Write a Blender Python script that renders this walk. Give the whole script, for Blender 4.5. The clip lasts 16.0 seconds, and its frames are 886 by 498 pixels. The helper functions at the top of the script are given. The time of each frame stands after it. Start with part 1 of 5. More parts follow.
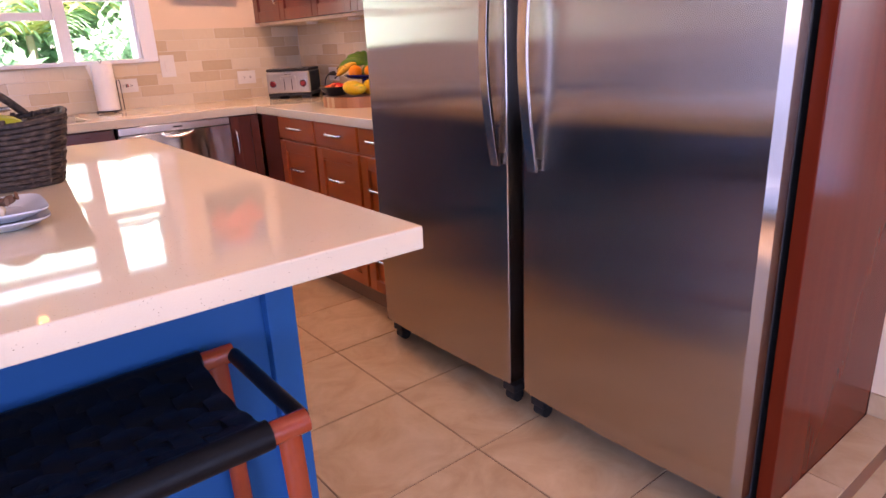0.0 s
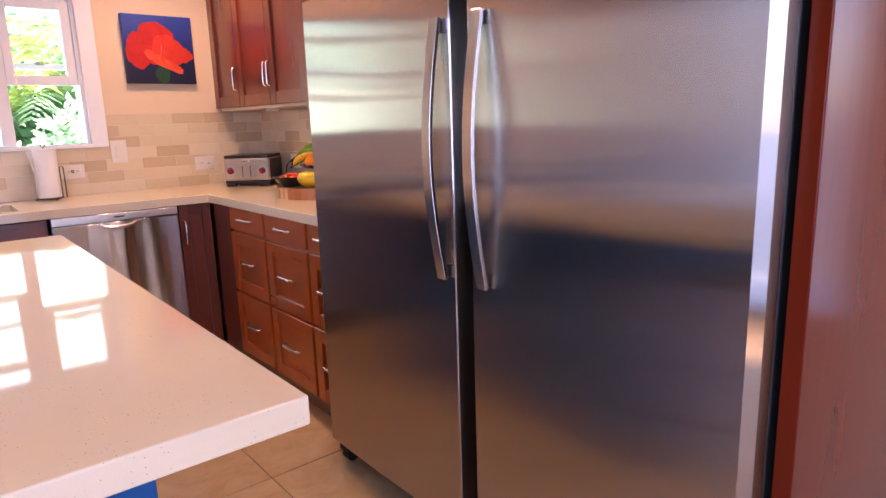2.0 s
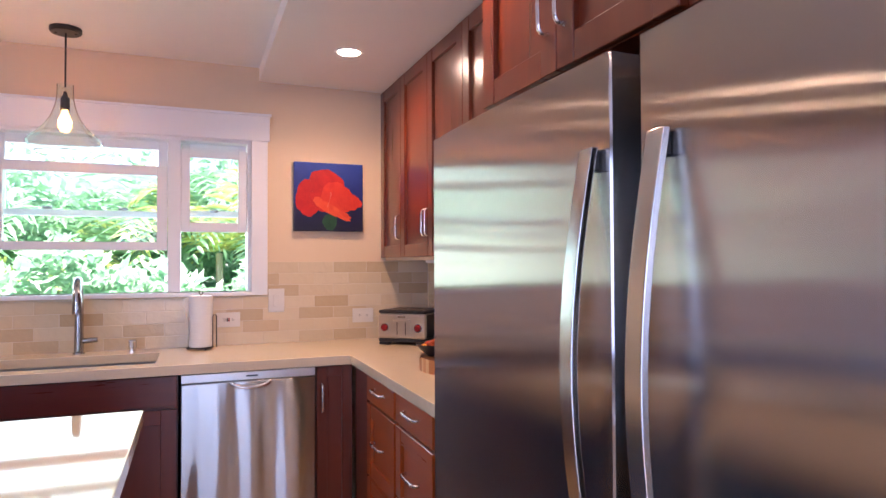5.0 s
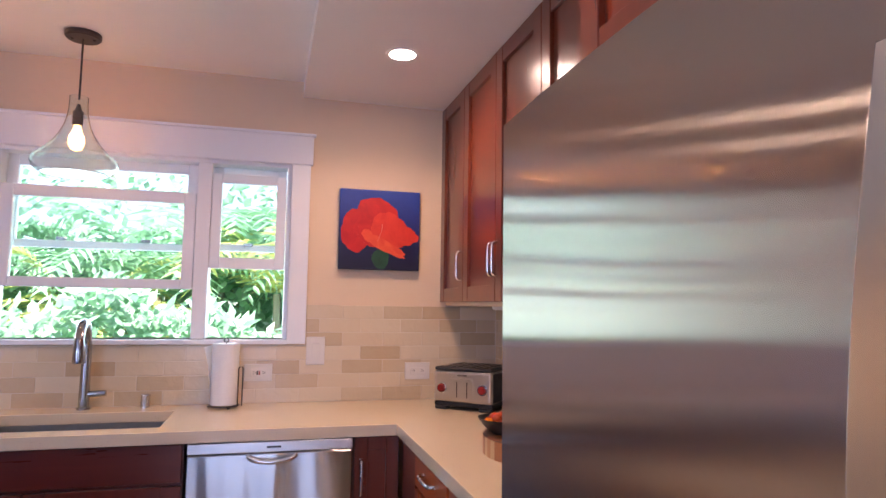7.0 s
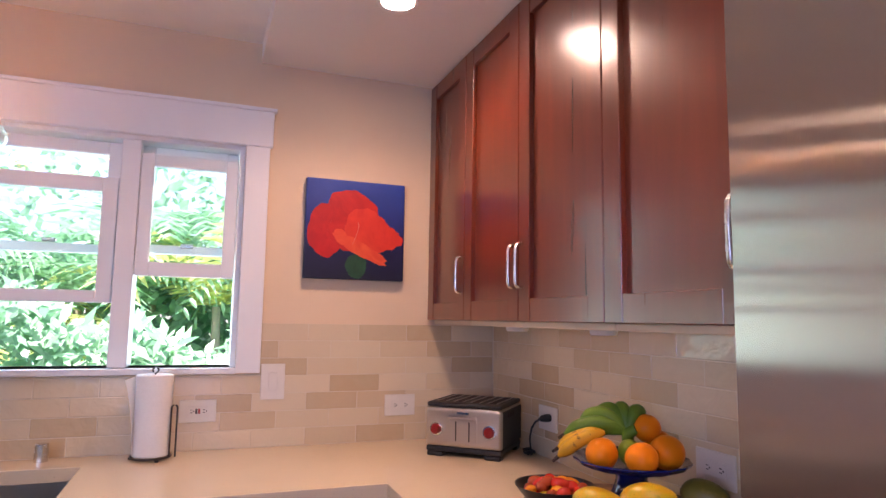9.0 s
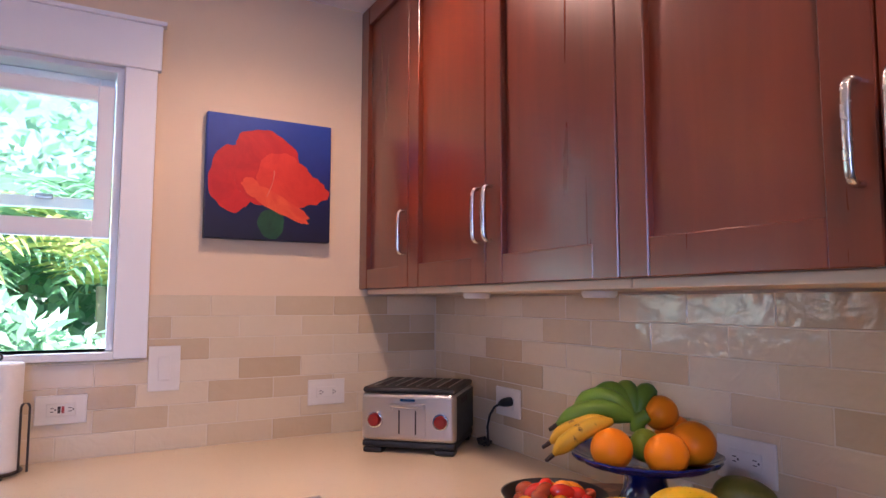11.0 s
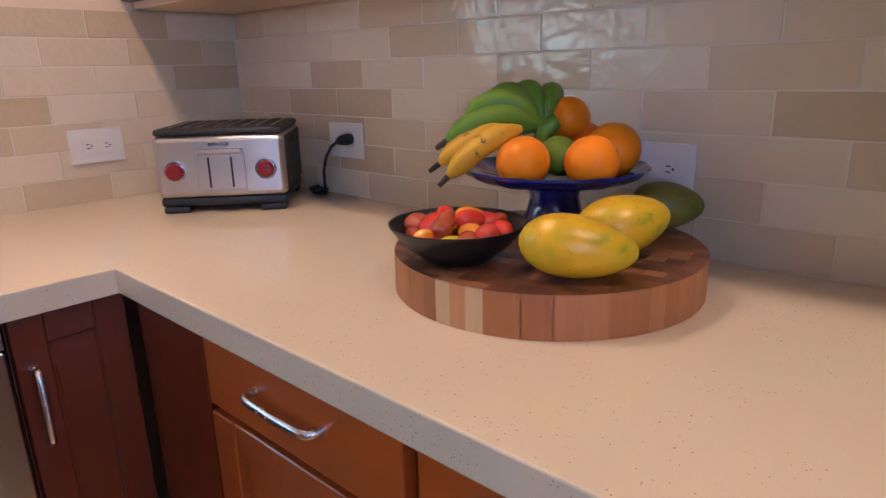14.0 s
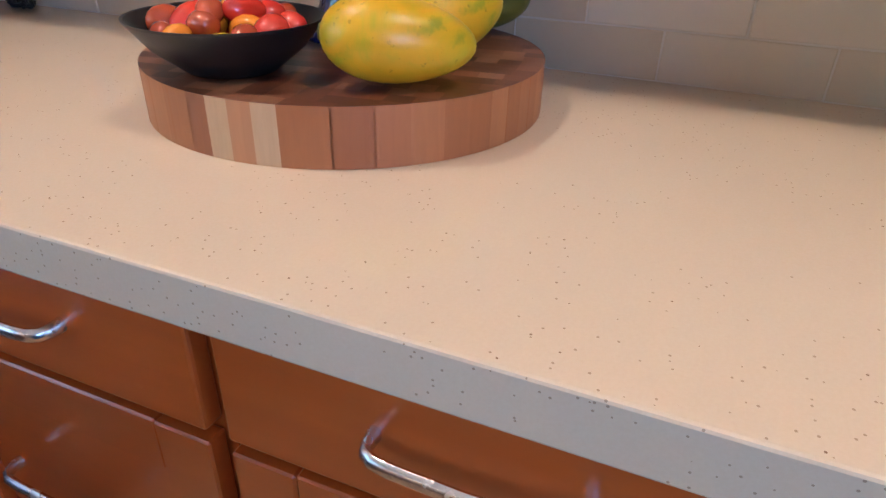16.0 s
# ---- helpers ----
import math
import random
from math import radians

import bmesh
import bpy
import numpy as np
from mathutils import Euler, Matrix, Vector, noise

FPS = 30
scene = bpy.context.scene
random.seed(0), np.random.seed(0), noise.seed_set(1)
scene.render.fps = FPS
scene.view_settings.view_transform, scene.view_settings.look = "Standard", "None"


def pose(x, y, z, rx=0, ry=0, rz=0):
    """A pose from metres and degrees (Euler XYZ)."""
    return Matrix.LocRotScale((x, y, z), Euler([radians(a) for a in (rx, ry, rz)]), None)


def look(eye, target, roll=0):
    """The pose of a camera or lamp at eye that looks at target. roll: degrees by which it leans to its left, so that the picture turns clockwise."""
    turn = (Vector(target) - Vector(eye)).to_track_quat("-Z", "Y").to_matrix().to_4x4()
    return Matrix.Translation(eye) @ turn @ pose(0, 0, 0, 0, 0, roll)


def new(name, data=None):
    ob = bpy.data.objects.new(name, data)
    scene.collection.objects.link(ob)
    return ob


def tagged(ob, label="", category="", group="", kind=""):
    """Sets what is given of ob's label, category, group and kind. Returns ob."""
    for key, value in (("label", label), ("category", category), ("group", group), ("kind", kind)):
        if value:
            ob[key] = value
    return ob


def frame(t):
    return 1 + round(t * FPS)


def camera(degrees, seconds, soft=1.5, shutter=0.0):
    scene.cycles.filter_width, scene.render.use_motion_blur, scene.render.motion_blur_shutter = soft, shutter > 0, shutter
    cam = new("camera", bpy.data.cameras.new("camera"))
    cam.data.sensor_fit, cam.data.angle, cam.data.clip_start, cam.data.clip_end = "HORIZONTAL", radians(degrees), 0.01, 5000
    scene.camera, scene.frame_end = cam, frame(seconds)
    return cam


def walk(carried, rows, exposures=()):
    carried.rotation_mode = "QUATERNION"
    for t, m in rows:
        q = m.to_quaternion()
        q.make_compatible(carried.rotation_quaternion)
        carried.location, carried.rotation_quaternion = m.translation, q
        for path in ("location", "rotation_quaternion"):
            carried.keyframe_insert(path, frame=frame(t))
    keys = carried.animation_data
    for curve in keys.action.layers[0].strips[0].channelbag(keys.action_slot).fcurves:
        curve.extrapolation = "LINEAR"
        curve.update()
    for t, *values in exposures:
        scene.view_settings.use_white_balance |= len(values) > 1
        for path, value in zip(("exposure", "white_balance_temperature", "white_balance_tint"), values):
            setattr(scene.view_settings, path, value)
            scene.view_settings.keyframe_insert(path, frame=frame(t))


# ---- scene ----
cam = camera(70.0, 16.0)
PATH = [
    (0, (-2.091, -4.197, 1.25), (-0.926, -2.697, 0.623), -2.7),
    (0.5, (-2.032, -4.212, 1.257), (-0.849, -2.722, 0.642), -2.5),
    (1, (-1.975, -4.19, 1.265), (-0.76, -2.708, 0.695), -2.3),
    (1.5, (-1.896, -4.123, 1.285), (-0.666, -2.625, 0.793), -2.0),
    (2, (-1.822, -4.067, 1.303), (-0.578, -2.554, 0.899), -1.8),
    (2.5, (-1.752, -4.022, 1.335), (-0.492, -2.497, 1.042), -1.0),
    (3, (-1.629, -3.983, 1.357), (-0.416, -2.402, 1.182), -0.9),
    (3.5, (-1.538, -3.908, 1.373), (-0.423, -2.25, 1.289), -1.0),
    (4, (-1.483, -3.802, 1.371), (-0.552, -2.032, 1.311), -0.8),
    (6.5, (-1.112, -3.194, 1.392), (-0.509, -1.294, 1.56), 0.4),
    (7, (-1.107, -3.033, 1.387), (-0.587, -1.111, 1.567), 0.8),
    (7.5, (-1.130, -2.898, 1.392), (-0.629, -0.973, 1.599), 0.8),
    (8, (-1.161, -2.74, 1.41), (-0.632, -0.822, 1.62), 0.7),
    (10.5, (-1.09, -2.097, 1.391), (-0.16, -0.34, 1.601), 0.5),
    (11, (-1.078, -2.02, 1.366), (-0.122, -0.271, 1.532), 0.1),
    (11.5, (-1.046, -1.941, 1.343), (-0.089, -0.187, 1.436), -0.5),
    (12, (-1.0, -1.885, 1.32), (-0.032, -0.134, 1.327), -0.8),
    (12.5, (-0.983, -1.841, 1.304), (0.015, -0.111, 1.195), -0.5),
    (13, (-0.981, -1.774, 1.284), (0.146, -0.141, 1.028), -0.4),
    (13.5, (-0.98, -1.7, 1.252), (0.309, -0.229, 0.833), -0.2),
    (14, (-0.98, -1.667, 1.235), (0.432, -0.362, 0.685), -1.4),
    (14.5, (-0.926, -1.642, 1.208), (0.556, -0.492, 0.514), -2.1),
    (15, (-0.874, -1.605, 1.174), (0.622, -0.582, 0.329), -2.2),
    (15.5, (-0.861, -1.571, 1.154), (0.724, -0.784, 0.222), 0.7),
    (16, (-0.868, -1.56, 1.15), (0.741, -0.906, 0.159), 1.7),
]
walk(cam, [(t, look(eye, target, roll)) for t, eye, target, roll in PATH], [(0.0, 2.5, 7200, 47), (3.5, 2.5, 6950, 33), (6.5, 2.12, 6350, 31), (8.0, 2.12, 6500, 35), (10.5, 2.05, 6150, 34), (12.0, 2.0, 5750, 31), (13.0, 2.0, 5950, 31), (14.0, 2.15, 5600, 20), (14.5, 2.62, 5250, 18), (15.0, 2.7, 5150, 18), (16.0, 2.45, 5100, 13)])

# ---- world and light ----
world = bpy.data.worlds.new("world")
scene.world = world
world.use_nodes = True
wn = world.node_tree
sky = wn.nodes.new("ShaderNodeTexSky")
sky.sky_type, sky.sun_disc = "NISHITA", False
sky.sun_elevation, sky.sun_rotation = radians(70), radians(192)
wn.links.new(sky.outputs[0], wn.nodes["Background"].inputs[0])
wn.nodes["Background"].inputs[1].default_value = 0.15


def lamp(name, kind, m, power, colour, label, **extra):
    data = bpy.data.lights.new(name, kind)
    data.energy, data.color = power, colour
    for key, value in extra.items():
        if key == "size": data.size = value
        if key == "size_y": data.shape, data.size_y = "RECTANGLE", value
        if key == "radius": data.shadow_soft_size = value
        if key == "angle": data.angle = value
        if key == "spot": data.spot_size, data.spot_blend = value, 0.6
    ob = new(name, data)
    ob.matrix_world = m
    return tagged(ob, label, "lamp", kind="structure")


lamp("sun", "SUN", look((-1, -4.5, 13), (0, 0, 0)), 4.6, (1.0, 0.95, 0.87), "warm daylight sun outside the house", angle=radians(0.5))
lamp("daylight_north", "AREA", look((-1.855, 0.17, 1.64), (-1.855, -1, 1.64)), 3.0, (0.62, 0.92, 0.92), "cool daylight in the sink window", size=1.62, size_y=0.80)
lamp("daylight_west", "AREA", look((-4.59, -5.3, 1.40), (0, -5.3, 1.40)), 22, (0.34, 0.55, 1.0), "cool daylight in the wide west window", size=2.0, size_y=1.6)
lamp("daylight_south_east", "AREA", look((0.01, -3.96, 1.45), (-1, -3.96, 1.45)), 0.4, (0.22, 0.54, 1.0), "cool daylight in the window past the freezer", size=0.26, size_y=1.4)
lamp("daylight_south", "AREA", look((-1.6, -6.39, 1.1), (-1.6, 0, 1.1)), 4.4, (0.10, 0.42, 1.0), "cool daylight in the glass garden door", size=1.4, size_y=2.0)
WARM = (1.0, 0.67, 0.42)
# the last light of each list is unseen, added for warm fill
DOWNLIGHTS = ((-0.64, -0.655), (-0.72, -2.05), (-0.72, -4.4))
FAR_LIGHTS = ((-3.6, -0.95), (-4.1, -0.5), (-2.6, -4.2))
for (lx, ly), power in zip(DOWNLIGHTS, (7.5, 9, 4.5)):
    lamp("downlight_glow", "SPOT", pose(lx, ly, 2.368), power, WARM, "warm light of a recessed downlight, two of them added", radius=0.045, spot=radians(150))
for (lx, ly), power in zip(FAR_LIGHTS, (4, 4, 1.5)):
    lamp("downlight_glow", "SPOT", pose(lx, ly, 2.440), power, WARM, "warm light of a recessed downlight, two of them added", radius=0.045, spot=radians(150))
PENDANT = (-1.866, -0.30)
lamp("bulb_glow", "POINT", pose(PENDANT[0], PENDANT[1], 2.02), 7.5, (1.0, 0.46, 0.16), "warm light of the pendant bulb", radius=0.03)


# ---- materials ----
def material(name, base, rough=0.5, metal=0.0):
    m = bpy.data.materials.new(name)
    m.use_nodes = True
    nt = m.node_tree
    b = nt.nodes["Principled BSDF"]
    b.inputs["Base Color"].default_value = (*base, 1)
    b.inputs["Roughness"].default_value = rough
    b.inputs["Metallic"].default_value = metal
    return m, nt, b


def coords(nt, scale=(1, 1, 1), kind="Object"):
    tc = nt.nodes.new("ShaderNodeTexCoord")
    mp = nt.nodes.new("ShaderNodeMapping")
    mp.inputs["Scale"].default_value = scale
    nt.links.new(tc.outputs[kind], mp.inputs[0])
    return mp.outputs[0]


def world_coords(nt, scale=(1, 1, 1)):
    g = nt.nodes.new("ShaderNodeNewGeometry")
    mp = nt.nodes.new("ShaderNodeMapping")
    mp.inputs["Scale"].default_value = scale
    nt.links.new(g.outputs["Position"], mp.inputs[0])
    return mp.outputs[0]


def noise_tex(nt, vec, scale, detail=4, rough=0.55, distort=0.0):
    n = nt.nodes.new("ShaderNodeTexNoise")
    n.inputs["Scale"].default_value, n.inputs["Detail"].default_value = scale, detail
    n.inputs["Roughness"].default_value, n.inputs["Distortion"].default_value = rough, distort
    nt.links.new(vec, n.inputs["Vector"])
    return n.outputs["Fac"]


def ramp(nt, fac, stops):
    r = nt.nodes.new("ShaderNodeValToRGB")
    while len(r.color_ramp.elements) < len(stops):
        r.color_ramp.elements.new(0.5)
    for e, (p, c) in zip(r.color_ramp.elements, stops):
        e.position, e.color = p, (*c, 1) if len(c) == 3 else c
    nt.links.new(fac, r.inputs[0])
    return r.outputs[0]


def mix(nt, fac, a, b, mode="MIX"):
    n = nt.nodes.new("ShaderNodeMix")
    n.data_type, n.blend_type = "RGBA", mode
    for sock, v in ((n.inputs[0], fac), (n.inputs[6], a), (n.inputs[7], b)):
        if isinstance(v, (int, float)): sock.default_value = v
        elif isinstance(v, tuple): sock.default_value = (*v, 1)
        else: nt.links.new(v, sock)
    return n.outputs[2]


def bump(nt, b, height, strength=0.2, dist=0.002):
    n = nt.nodes.new("ShaderNodeBump")
    n.inputs["Strength"].default_value, n.inputs["Distance"].default_value = strength, dist
    nt.links.new(height, n.inputs["Height"])
    nt.links.new(n.outputs[0], b.inputs["Normal"])


def span(nt, fac, lo, hi):
    n = nt.nodes.new("ShaderNodeMapRange")
    n.inputs["To Min"].default_value, n.inputs["To Max"].default_value = lo, hi
    nt.links.new(fac, n.inputs[0])
    return n.outputs[0]


def painted(name, base, rough=0.5, grain=90, strength=0.12, stain=0.06):
    m, nt, b = material(name, base, rough)
    v = world_coords(nt)
    big = noise_tex(nt, v, 1.7, 3)
    dark = tuple(c * (1 - stain) for c in base)
    nt.links.new(mix(nt, big, base, dark), b.inputs["Base Color"])
    nt.links.new(span(nt, noise_tex(nt, v, 6), rough * 0.85, min(1, rough * 1.15)), b.inputs["Roughness"])
    bump(nt, b, noise_tex(nt, v, grain, 5), strength, 0.001)
    return m


def wooden(name, light, dark, axis="z", rough=0.28, coat=0.6):
    m, nt, b = material(name, light, rough)
    stretch = {"x": (1.2, 14, 14), "y": (14, 1.2, 14), "z": (14, 14, 1.2)}[axis]
    v = world_coords(nt, stretch)
    info = nt.nodes.new("ShaderNodeObjectInfo")
    off = nt.nodes.new("ShaderNodeVectorMath")
    off.operation = "MULTIPLY_ADD"
    off.inputs[1].default_value = (1, 1, 1)
    nt.links.new(v, off.inputs[0])
    nt.links.new(span(nt, info.outputs["Random"], 0, 30), off.inputs[2])
    g = noise_tex(nt, off.outputs[0], 1.6, 5, 0.55, 0.4)
    fine = noise_tex(nt, off.outputs[0], 6, 3, 0.6)
    c = ramp(nt, g, [(0.22, tuple(a * 0.4 + d * 0.6 for a, d in zip(light, dark))), (0.52, tuple(a * 0.65 + d * 0.35 for a, d in zip(light, dark))), (0.78, light)])
    c = mix(nt, span(nt, fine, 0, 0.10), c, dark)
    c = mix(nt, span(nt, info.outputs["Random"], 0, 0.22), c, tuple(x * 1.25 for x in light))
    nt.links.new(c, b.inputs["Base Color"])
    nt.links.new(span(nt, g, rough * 0.9, rough * 1.15), b.inputs["Roughness"])
    b.inputs["Coat Weight"].default_value, b.inputs["Coat Roughness"].default_value = coat, 0.21
    b.inputs["Specular IOR Level"].default_value = 0.5
    return m


def steel(name, base=(0.62, 0.60, 0.58), rough=0.25, aniso=0.75, turn=0.25, wave=0.0, span_=(1, 0.9, 2.4)):
    """Brushed steel: a glossy metal whose reflections smear across the grain."""
    m, nt, b = material(name, base, rough, 1.0)
    g = nt.nodes.new("ShaderNodeBsdfAnisotropic")
    brush = noise_tex(nt, world_coords(nt, (260, 260, 3) if turn == 0 else (3, 3, 260)), 3, 3)
    smudge = noise_tex(nt, world_coords(nt), 2.6, 4)
    tone = mix(nt, span(nt, brush, 0, 0.10), base, tuple(c * 0.78 for c in base))
    nt.links.new(mix(nt, span(nt, smudge, 0, 0.12), tone, tuple(c * 0.82 for c in base)), g.inputs["Color"])
    nt.links.new(span(nt, smudge, rough * 0.92, rough * 1.1), g.inputs["Roughness"])
    g.inputs["Anisotropy"].default_value, g.inputs["Rotation"].default_value = -aniso, turn
    t = nt.nodes.new("ShaderNodeTangent")
    t.direction_type, t.axis = "RADIAL", "Z"
    nt.links.new(t.outputs[0], g.inputs["Tangent"])
    if wave:
        bump(nt, g, noise_tex(nt, world_coords(nt, span_), 1.3, 1), 1.0, wave)
    nt.links.new(g.outputs[0], nt.nodes["Material Output"].inputs[0])
    return m


def metal(name, base, rough=0.2):
    m, nt, b = material(name, base, rough, 1.0)
    nt.links.new(span(nt, noise_tex(nt, world_coords(nt), 40), rough * 0.7, rough * 1.4), b.inputs["Roughness"])
    return m


def plain(name, base, rough=0.5, grain=60, var=0.25, coat=0.0):
    m, nt, b = material(name, base, rough)
    f = noise_tex(nt, coords(nt), grain, 4)
    nt.links.new(mix(nt, span(nt, f, 0, 1), tuple(c * (1 - var) for c in base), tuple(min(1, c * (1 + var)) for c in base)), b.inputs["Base Color"])
    b.inputs["Coat Weight"].default_value = coat
    bump(nt, b, f, 0.1, 0.0008)
    return m


def quartz():
    m, nt, b = material("cream_quartz", (0.72, 0.63, 0.52), 0.16)
    v = world_coords(nt)
    base = mix(nt, noise_tex(nt, v, 3, 4), (0.74, 0.61, 0.43), (0.68, 0.54, 0.36))
    base = mix(nt, span(nt, noise_tex(nt, v, 420, 2), 0, 0.35), base, (0.82, 0.73, 0.58))
    for scale, size, share, shade in ((105, 0.085, 0.70, (0.26, 0.16, 0.09)), (190, 0.16, 0.80, (0.44, 0.32, 0.21))):
        vo = nt.nodes.new("ShaderNodeTexVoronoi")
        vo.inputs["Scale"].default_value = scale
        nt.links.new(v, vo.inputs["Vector"])
        near = nt.nodes.new("ShaderNodeMath"); near.operation = "LESS_THAN"; near.inputs[1].default_value = size
        nt.links.new(vo.outputs["Distance"], near.inputs[0])
        sep = nt.nodes.new("ShaderNodeSeparateColor"); nt.links.new(vo.outputs["Color"], sep.inputs[0])
        pick = nt.nodes.new("ShaderNodeMath"); pick.operation = "GREATER_THAN"; pick.inputs[1].default_value = share
        nt.links.new(sep.outputs[0], pick.inputs[0])
        patch = nt.nodes.new("ShaderNodeMath"); patch.operation = "GREATER_THAN"; patch.inputs[1].default_value = 0.46
        nt.links.new(noise_tex(nt, v, 9, 2), patch.inputs[0])
        both = nt.nodes.new("ShaderNodeMath"); both.operation = "MULTIPLY"
        nt.links.new(near.outputs[0], both.inputs[0]); nt.links.new(pick.outputs[0], both.inputs[1])
        three = nt.nodes.new("ShaderNodeMath"); three.operation = "MULTIPLY"
        nt.links.new(both.outputs[0], three.inputs[0]); nt.links.new(patch.outputs[0], three.inputs[1])
        base = mix(nt, three.outputs[0], base, shade)
    nt.links.new(base, b.inputs["Base Color"])
    nt.links.new(span(nt, noise_tex(nt, v, 14), 0.03, 0.06), b.inputs["Roughness"])
    return m


def glazed_tile():
    m, nt, b = material("glazed_cream_tile", (0.62, 0.5, 0.38), 0.15)
    info = nt.nodes.new("ShaderNodeObjectInfo")
    c = ramp(nt, info.outputs["Random"], [(0.0, (0.49, 0.345, 0.20)), (0.18, (0.56, 0.42, 0.26)), (0.4, (0.63, 0.495, 0.325)), (0.75, (0.68, 0.555, 0.38)), (1.0, (0.71, 0.595, 0.43))])
    v = world_coords(nt)
    cloud = noise_tex(nt, v, 16, 5, 0.6, 0.6)
    c = mix(nt, span(nt, cloud, 0, 0.25), c, (0.75, 0.66, 0.50))
    nt.links.new(c, b.inputs["Base Color"])
    nt.links.new(span(nt, cloud, 0.04, 0.13), b.inputs["Roughness"])
    bump(nt, b, noise_tex(nt, v, 24, 2, 0.5, 0.5), 0.6, 0.004)
    return m


def floor_tile():
    m, nt, b = material("beige_floor_tile", (0.5, 0.36, 0.23), 0.35)
    info = nt.nodes.new("ShaderNodeObjectInfo")
    off = nt.nodes.new("ShaderNodeVectorMath"); off.operation = "MULTIPLY_ADD"
    off.inputs[1].default_value = (1, 1, 1)
    nt.links.new(world_coords(nt), off.inputs[0])
    nt.links.new(span(nt, info.outputs["Random"], 0, 40), off.inputs[2])
    a = noise_tex(nt, off.outputs[0], 5, 6, 0.6, 1.4)
    f = noise_tex(nt, off.outputs[0], 45, 3)
    c = ramp(nt, a, [(0.3, (0.42, 0.26, 0.13)), (0.5, (0.51, 0.34, 0.19)), (0.7, (0.58, 0.40, 0.24))])
    c = mix(nt, span(nt, f, 0, 0.25), c, (0.36, 0.24, 0.14))
    nt.links.new(c, b.inputs["Base Color"])
    nt.links.new(span(nt, a, 0.28, 0.45), b.inputs["Roughness"])
    bump(nt, b, a, 0.15, 0.002)
    return m


def glass(name, tint=(0.93, 0.98, 0.96), rough=0.0):
    m, nt, b = material(name, tint, rough)
    b.inputs["Transmission Weight"].default_value, b.inputs["IOR"].default_value = 1.0, 1.45
    return m


def clear_pane():
    m = bpy.data.materials.new("clear_pane")
    m.use_nodes = True
    nt = m.node_tree
    nt.nodes.remove(nt.nodes["Principled BSDF"])
    tr, gl, mx = (nt.nodes.new("ShaderNodeBsdf" + k) for k in ("Transparent", "Glossy", "Transparent"))
    nt.nodes.remove(mx)
    mx = nt.nodes.new("ShaderNodeMixShader")
    fr = nt.nodes.new("ShaderNodeFresnel")
    gl.inputs["Roughness"].default_value = 0.02
    nt.links.new(fr.outputs[0], mx.inputs[0])
    nt.links.new(tr.outputs[0], mx.inputs[1])
    nt.links.new(gl.outputs[0], mx.inputs[2])
    nt.links.new(mx.outputs[0], nt.nodes["Material Output"].inputs[0])
    tr.inputs[0].default_value = (0.93, 0.97, 0.95, 1)
    return m


def glowing(name, colour, power):
    m, nt, b = material(name, colour, 0.4)
    b.inputs["Emission Color"].default_value = (*colour, 1)
    b.inputs["Emission Strength"].default_value = power
    return m


def leafy(name, a, c):
    m, nt, b = material(name, a, 0.4)
    g = nt.nodes.new("ShaderNodeNewGeometry")
    col = ramp(nt, g.outputs["Random Per Island"], [(0.0, a), (0.6, c), (1.0, tuple(min(1, x * 1.5) for x in c))])
    nt.links.new(col, b.inputs["Base Color"])
    tl = nt.nodes.new("ShaderNodeBsdfTranslucent")
    nt.links.new(col, tl.inputs[0])
    mx = nt.nodes.new("ShaderNodeMixShader")
    mx.inputs[0].default_value = 0.5
    nt.links.new(b.outputs[0], mx.inputs[1])
    nt.links.new(tl.outputs[0], mx.inputs[2])
    nt.links.new(mx.outputs[0], nt.nodes["Material Output"].inputs[0])
    return m


def fruit_skin(name, a, c, spot, scale=6, rough=0.35, pores=220, spots=0.62):
    m, nt, b = material(name, a, rough)
    v = coords(nt)
    col = mix(nt, span(nt, noise_tex(nt, v, scale, 4), 0, 1), a, c)
    s = noise_tex(nt, v, scale * 5, 3)
    col = mix(nt, ramp(nt, s, [(spots, (0, 0, 0)), (spots + 0.08, (1, 1, 1))]), col, spot)
    nt.links.new(col, b.inputs["Base Color"])
    b.inputs["Specular IOR Level"].default_value = 0.22
    bump(nt, b, noise_tex(nt, v, pores, 2), 0.25, 0.0008)
    return m


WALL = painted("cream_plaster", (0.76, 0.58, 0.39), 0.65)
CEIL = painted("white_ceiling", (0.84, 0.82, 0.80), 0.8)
# unseen walls get a darker plaster to cut the bounced fill light
WALL_FAR = painted("dimmed_plaster", (0.30, 0.235, 0.175), 0.7)
TRIM = painted("white_trim_paint", (0.82, 0.82, 0.83), 0.4, 40, 0.05, 0.03)
GROUT_F = painted("brown_floor_grout", (0.24, 0.15, 0.09), 0.9, 200)
GROUT_W = painted("pale_wall_grout", (0.70, 0.61, 0.48), 0.85, 200)
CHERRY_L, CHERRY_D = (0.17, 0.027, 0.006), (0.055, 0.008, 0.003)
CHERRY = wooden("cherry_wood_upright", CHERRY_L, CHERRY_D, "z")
# brighter copy of the same cherry: light on the drawers put into colour
CHERRY_LIT = wooden("lit_cherry_wood_along_y", (0.50, 0.105, 0.012), (0.26, 0.040, 0.006), "y")
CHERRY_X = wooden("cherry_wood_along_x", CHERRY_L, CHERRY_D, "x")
PLY = wooden("pale_cabinet_underside", (0.72, 0.56, 0.38), (0.60, 0.44, 0.28), "y", 0.5, 0)
TOE = painted("toe_kick_brown", (0.22, 0.13, 0.08), 0.6)
QUARTZ = quartz()
TILE = glazed_tile()
FTILE = floor_tile()
